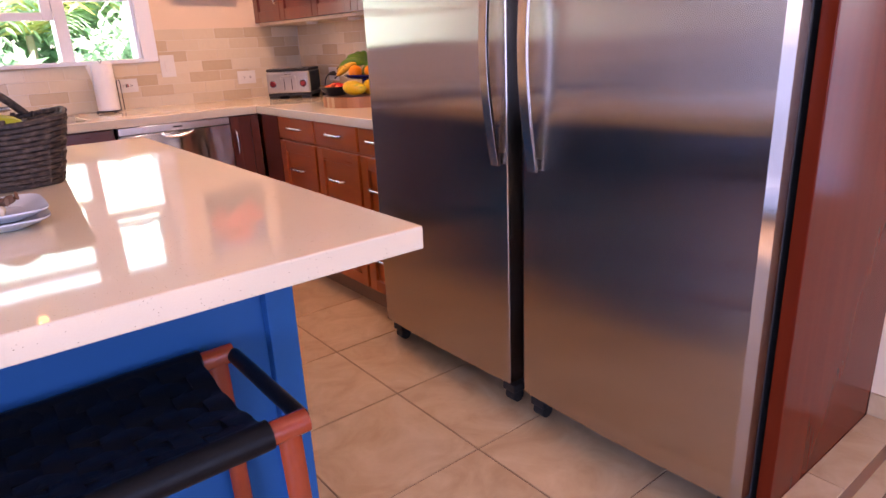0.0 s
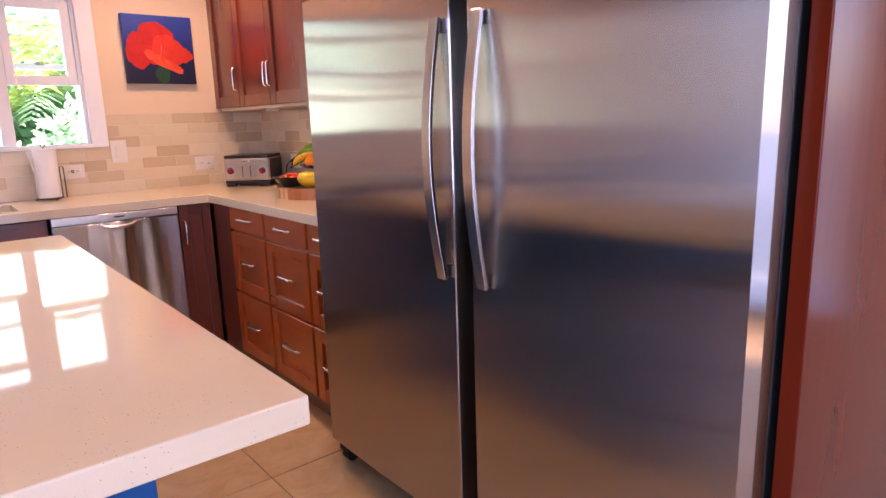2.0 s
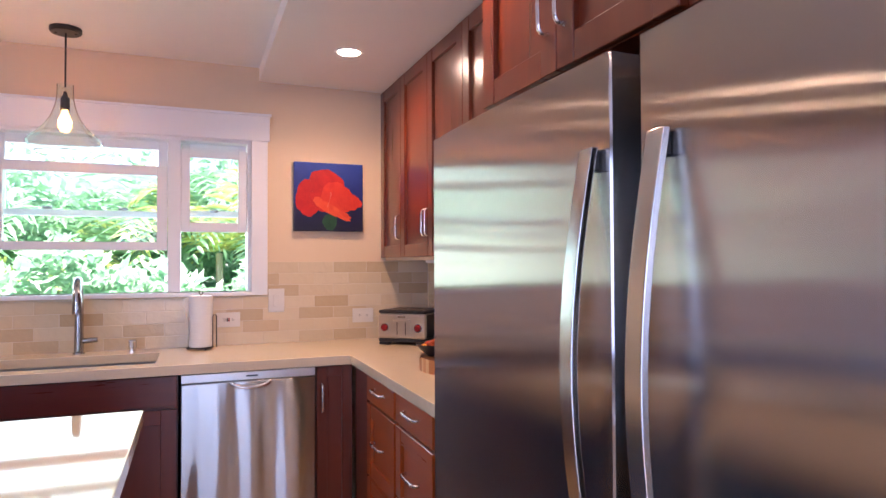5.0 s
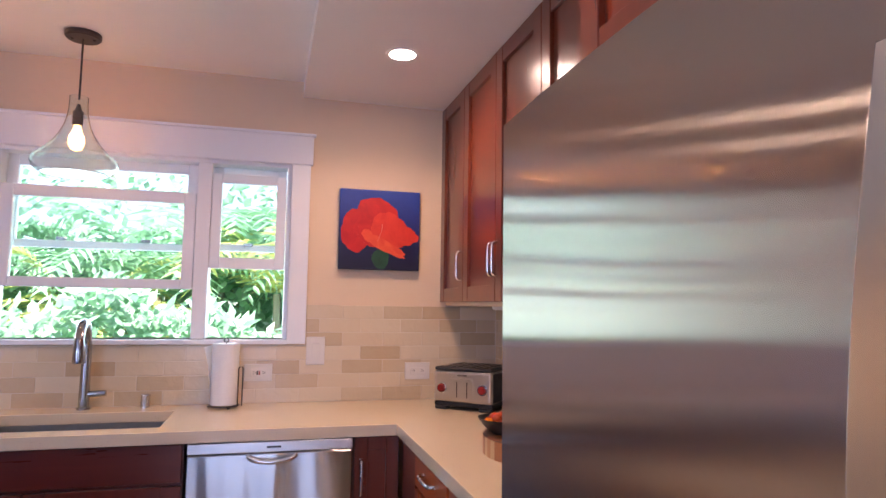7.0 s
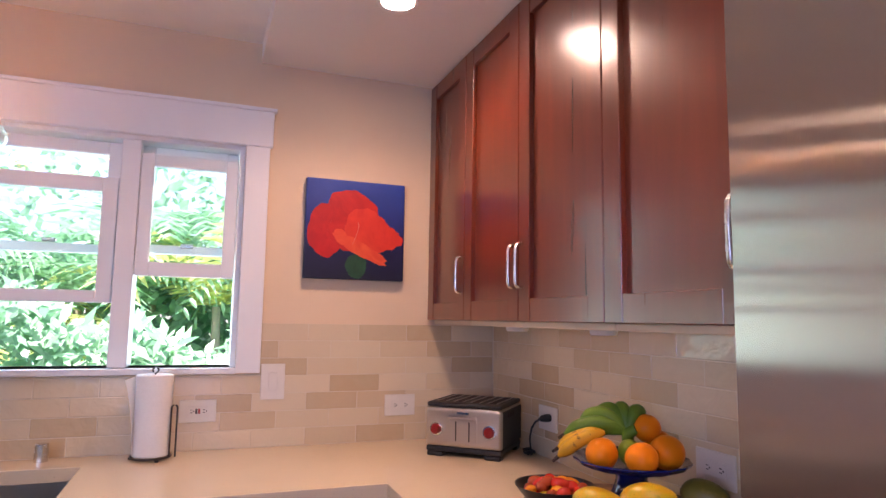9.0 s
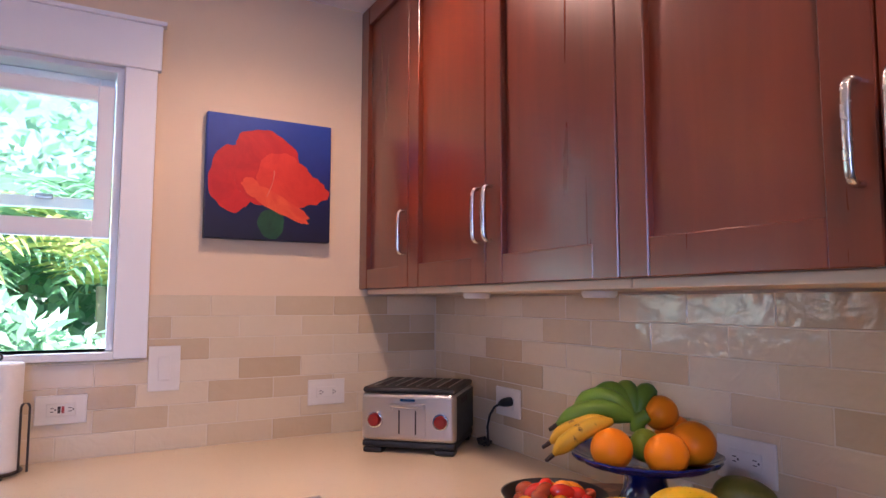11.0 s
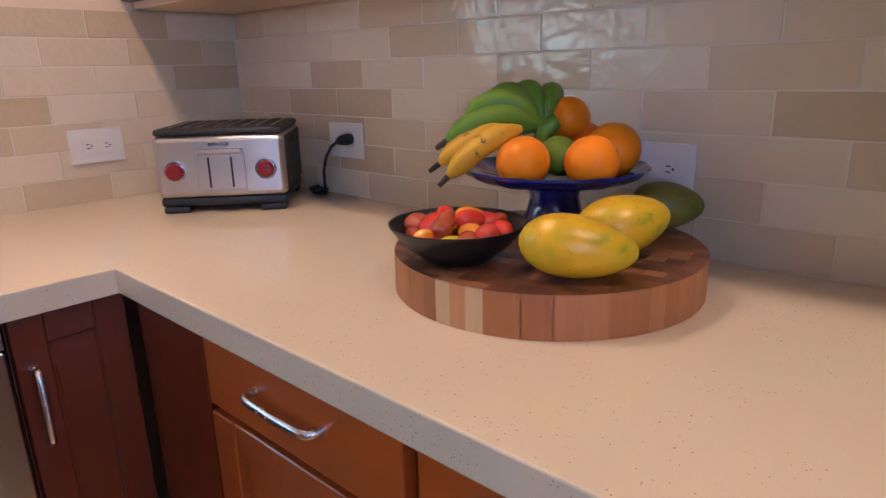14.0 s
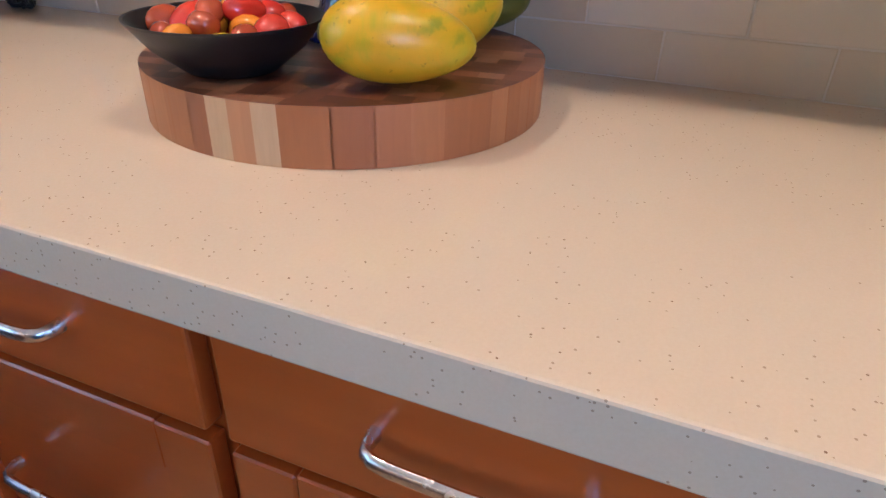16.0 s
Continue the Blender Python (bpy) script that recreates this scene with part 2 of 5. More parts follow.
FRIDGE = steel("brushed_fridge_steel", (0.465, 0.405, 0.36), 0.175, 0.81, 0.0, 0.003)
DWSTEEL = steel("brushed_dishwasher_steel", (0.52, 0.51, 0.50), 0.20, 0.74, 0.25, 0.022, (4.2, 1, 0.6))
SINKST = steel("satin_sink_steel", (0.50, 0.49, 0.48), 0.35, 0.2, 0.0)
NICKEL = metal("brushed_nickel", (0.72, 0.70, 0.67), 0.24)
CHROME = metal("polished_chrome", (0.78, 0.78, 0.78), 0.12)
BLACKM = plain("black_plastic", (0.012, 0.012, 0.013), 0.45)
DGREY = plain("dark_grey_plastic", (0.014, 0.013, 0.013), 0.5)
FAUCET = metal("dark_brushed_nickel", (0.42, 0.41, 0.41), 0.22)
BRONZE = plain("dark_bronze_metal", (0.03, 0.022, 0.018), 0.4)
BLUE = painted("cobalt_blue_paint", (0.001, 0.090, 0.27), 0.5, 60, 0.06, 0.1)
BLUE.node_tree.nodes["Principled BSDF"].inputs["Specular IOR Level"].default_value = 0.2
WHITEP = plain("white_plastic", (0.72, 0.68, 0.62), 0.35, 40, 0.04)
PAPER = plain("white_paper", (0.82, 0.80, 0.78), 0.9, 120, 0.05)
SLOT = plain("dark_slot", (0.03, 0.02, 0.02), 0.7)
PANE = clear_pane()


# ---- building helpers ----
ORG = {}


def thing(name, loc, label, category, group="", kind=""):
    ob = new(name)
    ob.location = loc
    ob.empty_display_size = 0.05
    ORG[ob] = Vector(loc)
    return tagged(ob, label, category, group, kind)


def local_thing(name, m, label, category, group="", kind=""):
    ob = thing(name, (0, 0, 0), label, category, group, kind)
    ob.matrix_world = m
    return ob


def mesh_of(name, bm, mat, smooth=None):
    me = bpy.data.meshes.new(name)
    if smooth:
        for f in bm.faces: f.smooth = True
        for e in bm.edges:
            if len(e.link_faces) != 2: continue
            turn = e.calc_face_angle(0)
            big, little = sorted((f.calc_area() for f in e.link_faces), reverse=True)
            # wide flat faces stay flat beside their narrow rounded edges
            if turn > radians(smooth) or (turn > radians(8) and big > 6 * little): e.smooth = False
    bm.to_mesh(me)
    bm.free()
    for one in (mat if isinstance(mat, (list, tuple)) else [mat]): me.materials.append(one)
    return me


def part(name, bm, mat, parent, label="", smooth=40):
    org = ORG[parent]
    bmesh.ops.translate(bm, verts=bm.verts, vec=-org)
    ob = new(name, mesh_of(name, bm, mat, smooth))
    ob.parent = parent
    ORG[ob] = org
    if label: ob["label"] = label
    return ob


def single(name, bm, mat, label, category, group="", kind="", smooth=40, origin=None):
    if origin is None:
        xs = [v.co for v in bm.verts]
        lo = [min(c[i] for c in xs) for i in range(3)]
        hi = [max(c[i] for c in xs) for i in range(3)]
        origin = ((lo[0] + hi[0]) / 2, (lo[1] + hi[1]) / 2, lo[2])
    bmesh.ops.translate(bm, verts=bm.verts, vec=-Vector(origin))
    ob = new(name, mesh_of(name, bm, mat, smooth))
    ob.location = origin
    ORG[ob] = Vector(origin)
    return tagged(ob, label, category, group, kind)


def box(x0, x1, y0, y1, z0, z1, bev=0.0, seg=2, into=None):
    bm = bmesh.new()
    r = bmesh.ops.create_cube(bm, size=1)
    bmesh.ops.scale(bm, verts=r["verts"], vec=(abs(x1 - x0), abs(y1 - y0), abs(z1 - z0)))
    bmesh.ops.translate(bm, verts=r["verts"], vec=((x0 + x1) / 2, (y0 + y1) / 2, (z0 + z1) / 2))
    if bev:
        bmesh.ops.bevel(bm, geom=bm.edges[:], offset=bev, segments=seg, affect="EDGES", profile=0.5)
    return merge(into, bm) if into is not None else bm


def merge(a, b):
    me = bpy.data.meshes.new("tmp")
    b.to_mesh(me)
    b.free()
    a.from_mesh(me)
    bpy.data.meshes.remove(me)
    return a


def boxes(rows, bev=0.0, seg=1):
    bm = bmesh.new()
    for r in rows: box(*r, bev, seg, bm)
    return bm


def tube(points, radius, n=10, flat=1.0, side=None, cap=True):
    """A swept rod through points; radius one number or one for each point; flat squeezes it across."""
    pts = [Vector(p) for p in points]
    rad = radius if isinstance(radius, (list, tuple)) else [radius] * len(pts)
    bm = bmesh.new()
    rings = []
    ref = Vector(side) if side else None
    for i, p in enumerate(pts):
        d = (pts[min(i + 1, len(pts) - 1)] - pts[max(i - 1, 0)]).normalized()
        if ref is None:
            ref = Vector((0, 0, 1)) if abs(d.z) < 0.9 else Vector((1, 0, 0))
        u = (ref - d * ref.dot(d)).normalized()
        w = d.cross(u)
        rings.append([bm.verts.new(p + u * math.cos(a) * rad[i] + w * math.sin(a) * rad[i] * flat) for a in (2 * math.pi * k / n for k in range(n))])
    for a, b in zip(rings, rings[1:]):
        for k in range(n):
            bm.faces.new((a[k], a[(k + 1) % n], b[(k + 1) % n], b[k]))
    if cap:
        bm.faces.new(list(reversed(rings[0])))
        bm.faces.new(rings[-1])
    bmesh.ops.recalc_face_normals(bm, faces=bm.faces[:])
    return bm


def lathe(profile, n=40, at=(0, 0, 0), wobble=0.0, waves=0):
    bm = bmesh.new()
    rings = []
    for r, z in profile:
        ring = []
        for k in range(n):
            a = 2 * math.pi * k / n
            rr = r * (1 + wobble * math.cos(waves * a)) if r > 0.03 else r
            ring.append(bm.verts.new((at[0] + rr * math.cos(a), at[1] + rr * math.sin(a), at[2] + z)))
        rings.append(ring)
    for a, b in zip(rings, rings[1:]):
        for k in range(n):
            bm.faces.new((a[k], a[(k + 1) % n], b[(k + 1) % n], b[k]))
    bmesh.ops.remove_doubles(bm, verts=bm.verts[:], dist=1e-5)
    closed = profile[0] == profile[-1]
    holes = [e for e in bm.edges if len(e.link_faces) == 1]
    if holes and not closed: bmesh.ops.holes_fill(bm, edges=holes)
    bmesh.ops.recalc_face_normals(bm, faces=bm.faces[:])
    return bm


def moved(bm, m):
    bmesh.ops.transform(bm, matrix=m, verts=bm.verts[:])
    return bm


def arc(p0, p1, bow, n=12, way=(0, 0, 1)):
    a, b, w = Vector(p0), Vector(p1), Vector(way)
    return [a.lerp(b, i / n) + w * bow * math.sin(math.pi * i / n) for i in range(n + 1)]


def pull(a, b, out, r=0.0062):
    """A bent bar pull from foot a to foot b standing off along out, its section a flattened round."""
    a, b, o = Vector(a), Vector(b), Vector(out)
    d = b - a
    pts = [a, a + o * 0.45, a + o * 0.78 + d * 0.02, a + o * 0.96 + d * 0.07, a + o * 1.03 + d * 0.16, a + o * 1.08 + d * 0.5, a + o * 1.03 + d * 0.84, a + o * 0.96 + d * 0.93, a + o * 0.78 + d * 0.98, a + o * 0.45 + d, b]
    return tube(pts, [r * 1.15, r * 1.05] + [r] * 7 + [r * 1.05, r * 1.15], 12, 0.72, side=d.cross(o))


def flat_bar(points, width, thick, out):
    """A bar of rectangular section along points: width along y, thickness along out."""
    bm = bmesh.new()
    pts, o = [Vector(p) for p in points], Vector(out)
    rings = [[bm.verts.new(p + Vector((0, sy * width / 2, 0)) + o * st * thick / 2) for sy, st in ((-1, -1), (1, -1), (1, 1), (-1, 1))] for p in pts]
    for a, b in zip(rings, rings[1:]):
        for k in range(4): bm.faces.new((a[k], a[(k + 1) % 4], b[(k + 1) % 4], b[k]))
    bm.faces.new(list(reversed(rings[0]))); bm.faces.new(rings[-1])
    bmesh.ops.recalc_face_normals(bm, faces=bm.faces[:])
    edges = [e for e in bm.edges if len(e.link_faces) == 2 and e.calc_face_angle(0) > 1]
    bmesh.ops.bevel(bm, geom=edges, offset=0.0016, segments=2, affect="EDGES", profile=0.5)
    return bm

# ---- the large structure ----
TOP, THICK = 0.94, 0.043
CX, CY = -0.627, -0.627          # front edges of the two counter runs
WEST, SOUTH, HIGH, LOW = -4.6, -6.4, 2.45, 2.375
STEP_X = -0.99                    # where the ceiling drops


def wall_with_hole(name, along, u0, u1, t0, t1, zt, holes, label, mat=None):
    """A wall whose holes (u0, u1, z0, z1) go through its thickness; along is "x" or "y"."""
    rows = []
    us = sorted({u0, u1, *[h[0] for h in holes], *[h[1] for h in holes]})
    for a, b in zip(us, us[1:]):
        cut = [h for h in holes if h[0] <= a and b <= h[1]]
        zs = [(0, zt)] if not cut else [(0, cut[0][2]), (cut[0][3], zt)]
        for z0, z1 in zs:
            rows.append((a, b, t0, t1, z0, z1) if along == "x" else (t0, t1, a, b, z0, z1))
    bm = boxes(rows)
    bmesh.ops.remove_doubles(bm, verts=bm.verts[:], dist=1e-5)
    return single(name, bm, mat or WALL, label, "wall", kind="structure", smooth=None, origin=(0, 0, 0))


WIN = (-2.68, -1.03, 1.225, 2.045)
wall_north = wall_with_hole("wall_north", "x", WEST, 0.14, 0.0, 0.14, 2.6, [WIN], "cream plaster wall with the kitchen sink window")
wall_east = wall_with_hole("wall_east", "y", SOUTH, 0.0, 0.0, 0.14, 2.6, [(-4.11, -3.81, 0.75, 2.15)], "cream plaster wall behind the cabinets and fridge")
wall_west = wall_with_hole("wall_west", "y", SOUTH, 0.14, WEST - 0.14, WEST, 2.6, [(-6.3, -4.3, 0.6, 2.2)], "unseen plaster wall with a wide window, darkened to cut fill light", WALL_FAR)
wall_south = wall_with_hole("wall_south", "x", WEST - 0.14, 0.14, SOUTH - 0.14, SOUTH, 2.6, [(-2.3, -0.9, 0.1, 2.1)], "unseen plaster wall closing the room, darkened to cut fill light", WALL_FAR)
single("ceiling", boxes([(WEST, STEP_X, SOUTH, 0, HIGH, 2.6), (STEP_X, 0, SOUTH, 0, LOW, 2.6)]), CEIL, "white painted ceiling with a shallow dropped section", "ceiling", kind="structure", smooth=None)
floor = single("floor", box(WEST, 0.0, SOUTH, 0, -0.12, -0.004), GROUT_F, "beige ceramic tile floor with brown grout", "floor", kind="structure", smooth=None, origin=(0, 0, 0))
single("ground", box(-60, 60, -60, 90, -0.5, -0.3), plain("garden_soil", (0.10, 0.075, 0.05), 0.95, 3), "dark garden soil around the house", "ground", kind="structure", smooth=None)

# window of the north wall: casing, head board, jambs, mullions, sashes
window = thing("window_1", (-1.86, 0.0, 1.225), "white painted wooden window with raised sashes above the sink", "window", kind="structure")
part("head_board", box(-2.80, -0.935, -0.028, -0.001, 2.042, 2.178, 0.003), TRIM, window)
part("head_cap", box(-2.81, -0.925, -0.034, -0.001, 2.178, 2.192, 0.003), TRIM, window)
part("side_casing", box(-1.03, -0.945, -0.021, -0.001, 1.205, 2.042, 0.002), TRIM, window)
part("side_casing", box(-2.77, -2.685, -0.021, -0.001, 1.205, 2.042, 0.002), TRIM, window)
part("window_sill", box(-2.685, -1.03, -0.024, 0.145, 1.203, 1.225, 0.003), TRIM, window)
part("frame_head", box(WIN[0] + 0.018, WIN[1] - 0.018, 0.002, 0.138, 2.027, 2.043), TRIM, window)
for jx in (WIN[0] + 0.001, WIN[1] - 0.019):
    part("jamb", box(jx, jx + 0.018, 0.002, 0.138, 1.226, 2.043), TRIM, window)
for m0 in (-1.447, -2.295):
    part("mullion", box(m0, m0 + 0.062, 0.004, 0.138, 1.226, 2.026, 0.003), TRIM, window)


def sash(name, x0, x1, z0, z1, y, rail, low):
    """A glazed sash: two stiles, two rails, one pane."""
    rows = [(x0, x0 + rail, y, y + 0.035, z0, z1), (x1 - rail, x1, y, y + 0.035, z0, z1), (x0 + rail, x1 - rail, y + 0.0015, y + 0.0335, z1 - rail, z1), (x0 + rail, x1 - rail, y + 0.0015, y + 0.0335, z0, z0 + low)]
    s = part(name, boxes(rows, 0.003), TRIM, window)
    p = part("pane", box(x0 + rail - 0.004, x1 - rail + 0.004, y + 0.015, y + 0.019, z0 + low - 0.004, z1 - rail + 0.004), PANE, s, "clear window glass")
    p.visible_shadow = False
    return s


# raised inner sashes in front, fixed outer sashes behind
sash("inner_sash", -2.230, -1.450, 1.447, 1.885, 0.012, 0.050, 0.042)
sash("outer_sash", -2.229, -1.451, 1.620, 2.024, 0.070, 0.045, 0.032)
sash("inner_sash", -1.384, -1.052, 1.545, 1.985, 0.012, 0.044, 0.050)
sash("outer_sash", -1.383, -1.053, 1.630, 2.024, 0.070, 0.040, 0.032)
sash("inner_sash", -2.658, -2.298, 1.545, 1.985, 0.012, 0.044, 0.050)
sash("outer_sash", -2.657, -2.299, 1.630, 2.024, 0.070, 0.040, 0.032)
for lx in (-2.0, -1.66, -1.218):
    part("sash_lock", box(lx - 0.022, lx + 0.022, 0.058, 0.069, 1.652, 1.668, 0.003), NICKEL, window, "small metal sash lock")

# window of the west wall
window2 = thing("window_2", (WEST, -2.4, 0.7), "wide white framed window in the opposite wall", "window", kind="structure")
for a, b, c, d in ((-6.3, -6.22, 0.6, 2.2), (-4.38, -4.3, 0.6, 2.2), (-5.34, -5.26, 0.6, 2.2)):
    part("frame_upright", box(WEST - 0.10, WEST - 0.04, a, b, c, d), TRIM, window2)
for c, d in ((0.6, 0.68), (2.12, 2.2)):
    part("frame_rail", box(WEST - 0.099, WEST - 0.041, -6.22, -4.38, c, d), TRIM, window2)

door1 = thing("door_1", (-1.6, SOUTH, 0.1), "white framed glass garden door behind the kitchen", "door", kind="structure")
for a, b in ((-2.3, -2.22), (-0.98, -0.9), (-1.64, -1.56)):
    part("stile", box(a, b, SOUTH - 0.10, SOUTH - 0.04, 0.1, 2.1), TRIM, door1)
for c, d in ((0.1, 0.25), (2.0, 2.1)):
    part("door_rail", boxes([(-2.22, -1.64, SOUTH - 0.099, SOUTH - 0.041, c, d), (-1.56, -0.98, SOUTH - 0.099, SOUTH - 0.041, c, d)]), TRIM, door1)
window3 = thing("window_3", (0, -3.96, 0.75), "white framed window in the wall past the freezer", "window", kind="structure")
for a, b in ((-4.11, -4.08), (-3.84, -3.81)):
    part("frame_upright", box(0.05, 0.11, a, b, 0.75, 2.15), TRIM, window3)
for c, d in ((0.75, 0.82), (2.08, 2.15)):
    part("frame_rail", box(0.051, 0.109, -4.08, -3.84, c, d), TRIM, window3)

# ---- cabinets ----
def shaker(parent, face, u0, u1, z0, z1, handle=None, axis="x", rail=0.066, slab=False, sign=-1, thick=0.02, mat=None, name="door"):
    """A framed cabinet front in the plane axis=face, spanning u0..u1; handle is two (u, z) points. The front looks along sign."""
    mat = mat or CHERRY
    u0, u1 = min(u0, u1), max(u0, u1)
    back = face - sign * thick

    def row(a, b, c, d, f0=face, f1=back):
        lo, hi = min(f0, f1), max(f0, f1)
        return (lo, hi, a, b, c, d) if axis == "x" else (a, b, lo, hi, c, d)
    g = 0.0015
    if slab:
        d = part(name, box(*row(u0 + g, u1 - g, z0 + g, z1 - g), 0.003), mat, parent)
    else:
        inset = face - sign * 0.0015
        d = part(name, box(*row(u0 + rail - 0.003, u1 - rail + 0.003, z0 + rail - 0.003, z1 - rail + 0.003, face - sign * 0.0145, back + sign * 0.001)), mat, parent)
        for r in (row(u0 + g, u0 + rail, z0 + g, z1 - g), row(u1 - rail, u1 - g, z0 + g, z1 - g)):
            part("stile", box(*r, 0.002, 1), mat, d)
        for r in (row(u0 + rail, u1 - rail, z0 + g, z0 + rail, inset), row(u0 + rail, u1 - rail, z1 - rail, z1 - g, inset)):
            part("rail", box(*r, 0.002, 1), mat, d)
    if handle:
        (ua, za), (ub, zb) = handle
        if axis == "x": a, b, o = (face, ua, za), (face, ub, zb), (sign * 0.023, 0, 0)
        else: a, b, o = (ua, face, za), (ub, face, zb), (0, sign * 0.023, 0)
        part("handle", pull(a, b, o), NICKEL, d, "brushed nickel bar handle")
    return d


UF, UB, UT = -0.300, 1.405, LOW - 0.004   # upper fronts: face, bottom, top


def upper(y0, y1, doors, label):
    c = thing("upper_cabinet", (-0.15, (y0 + y1) / 2, UB), label, "cabinet", "upper cabinets over the counter")
    part("body", box(UF + 0.021, -0.002, y1 + 0.001, y0 - 0.001, UB + 0.002, UT), CHERRY, c)
    part("underside", box(UF + 0.03, -0.004, y1 + 0.002, y0 - 0.002, UB - 0.016, UB + 0.0015, 0.002), PLY, c, "pale cream cabinet underside")
    for a, b, h in doors:
        shaker(c, UF, a, b, UB, UT, ((h, 1.503), (h, 1.628)))
    return c


upper(-0.003, -0.385, [(-0.385, -0.003, -0.366)], "cherry wood upper cabinet with one door in the corner")
upper(-0.385, -1.220, [(-0.799, -0.385, -0.780), (-1.220, -0.799, -0.826)], "cherry wood upper cabinet with two framed doors")
upper(-1.220, -2.050, [(-1.637, -1.220, -1.614), (-2.050, -1.637, -1.660)], "cherry wood upper cabinet with two framed doors beside the fridge")
for px, py in ((-0.20, -0.60), (-0.17, -1.03), (-0.17, -1.62)):
    pl = thing("puck_light", (px, py, UB - 0.017), "round white puck light under the upper cabinet", "lamp", "puck lights")
    part("housing", lathe([(0.0, 0.0), (0.036, 0.0), (0.036, -0.008), (0.032, -0.014), (0.0, -0.014)], 28, (px, py, UB - 0.0165)), WHITEP, pl)

FF, FB = -0.600, 1.785
def over_fridge(y0, y1, label):
    c = thing("fridge_top_cabinet", (-0.3, (y0 + y1) / 2, FB), label, "cabinet", "cabinets over the fridge")
    part("body", box(FF + 0.021, -0.002, y1 + 0.001, y0 - 0.001, FB, UT), CHERRY, c)
    mid = (y0 + y1) / 2
    shaker(c, FF, mid, y0 - 0.004, FB, UT, ((mid + 0.034, 1.875), (mid + 0.034, 2.0)))
    shaker(c, FF, y1 + 0.004, mid, FB, UT, ((mid - 0.034, 1.875), (mid - 0.034, 2.0)))


over_fridge(-2.052, -2.800, "deep cherry wood cabinet above the refrigerator")
over_fridge(-2.860, -3.609, "deep cherry wood cabinet above the freezer")
single("filler_strip", box(-0.585, -0.002, -2.8595, -2.8005, FB, UT, 0.002), CHERRY, "cherry wood filler strip between the high cabinets", "trim", kind="structure")
PANEL = wooden("dark_cherry_panel", (0.15, 0.017, 0.005), (0.09, 0.009, 0.003), "z", 0.22, 0.0)
PANEL.node_tree.nodes["Principled BSDF"].inputs["Specular IOR Level"].default_value = 0.09
single("fridge_end_panel", box(-0.648, -0.002, -3.648, -3.612, 0, UT, 0.003), PANEL, "tall glossy cherry wood end panel beside the freezer", "panel")

# base units
BF = -0.607


def drawers(y0, y1, hs, label):
    c = thing("drawer_cabinet", (-0.3, (y0 + y1) / 2, 0), label, "cabinet", "drawer cabinets under the counter")
    part("body", box(BF + 0.021, -0.002, y1 + 0.001, y0 - 0.001, 0.10, TOP - THICK - 0.001), CHERRY_LIT, c)
    part("toe_kick", box(BF + 0.06, -0.01, y1 + 0.001, y0 - 0.001, 0.0, 0.099), TOE, c, "brown recessed toe kick")
    m = (y0 + y1) / 2
    for i, (a, b) in enumerate(hs):
        z = (a + b) / 2 + 0.006 if i == 0 else (a + b) / 2 + 0.012
        shaker(c, BF, y1 + 0.009, y0 - 0.009, a, b, ((m - 0.07, z), (m + 0.07, z)), slab=(i == 0), mat=CHERRY_LIT, rail=0.06, name="drawer_front")


STACK = ((0.775, 0.893), (0.452, 0.765), (0.112, 0.442))
drawers(-0.845, -1.270, STACK, "cherry wood drawer cabinet with a slab top drawer")
drawers(-1.270, -1.690, STACK, "cherry wood drawer cabinet below the fruit counter")
drawers(-1.690, -2.015, STACK, "narrow cherry wood drawer cabinet beside the fridge")
single("corner_filler", box(BF + 0.004, -0.02, -0.8435, -0.628, 0.10, TOP - THICK - 0.001, 0.002), CHERRY, "cherry wood filler in the counter corner", "panel")
single("corner_toe_kick", box(BF + 0.06, -0.02, -0.8435, -0.56, 0.0, 0.099), TOE, "brown recessed toe kick in the corner", "trim", kind="structure")

NF = -0.605
c = thing("corner_cabinet", (-0.70, -0.3, 0), "narrow cherry wood base cabinet beside the dishwasher", "cabinet")
part("body", box(-0.783, -0.61, NF + 0.021, -0.002, 0.10, TOP - THICK - 0.001), CHERRY, c)
part("toe_kick", box(-0.783, -0.61, NF + 0.06, -0.01, 0.0, 0.099), TOE, c, "brown recessed toe kick")
shaker(c, NF, -0.783, -0.612, 0.105, 0.893, ((-0.758, 0.683), (-0.758, 0.808)), "y", 0.05)

c = thing("sink_cabinet", (-1.85, -0.3, 0), "cherry wood sink base cabinet with doors", "cabinet")
part("body", boxes([(-2.36, -2.34, NF + 0.021, -0.002, 0.10, TOP - THICK - 0.001), (-1.402, -1.382, NF + 0.021, -0.002, 0.10, TOP - THICK - 0.001), (-2.34, -1.402, NF + 0.0215, NF + 0.04, 0.10, TOP - THICK - 0.001), (-2.34, -1.402, NF + 0.04, -0.002, 0.10, 0.12)]), CHERRY, c)
part("toe_kick", box(-2.36, -1.382, NF + 0.06, -0.01, 0.0, 0.099), TOE, c, "brown recessed toe kick")
shaker(c, NF, -2.36, -1.384, 0.760, 0.893, None, "y", slab=True, mat=CHERRY_X, name="false_drawer_front")
shaker(c, NF, -1.872, -1.384, 0.105, 0.750, ((-1.84, 0.56), (-1.84, 0.685)), "y")
shaker(c, NF, -2.36, -1.872, 0.105, 0.750, ((-1.905, 0.56), (-1.905, 0.685)), "y")
c = thing("west_base_cabinet", (-3.0, -0.3, 0), "cherry wood base cabinet along the window wall", "cabinet")
part("body", box(-3.6, -2.362, NF + 0.021, -0.002, 0.10, TOP - THICK - 0.001), CHERRY, c)
part("toe_kick", box(-3.6, -2.362, NF + 0.06, -0.01, 0.0, 0.099), TOE, c, "brown recessed toe kick")
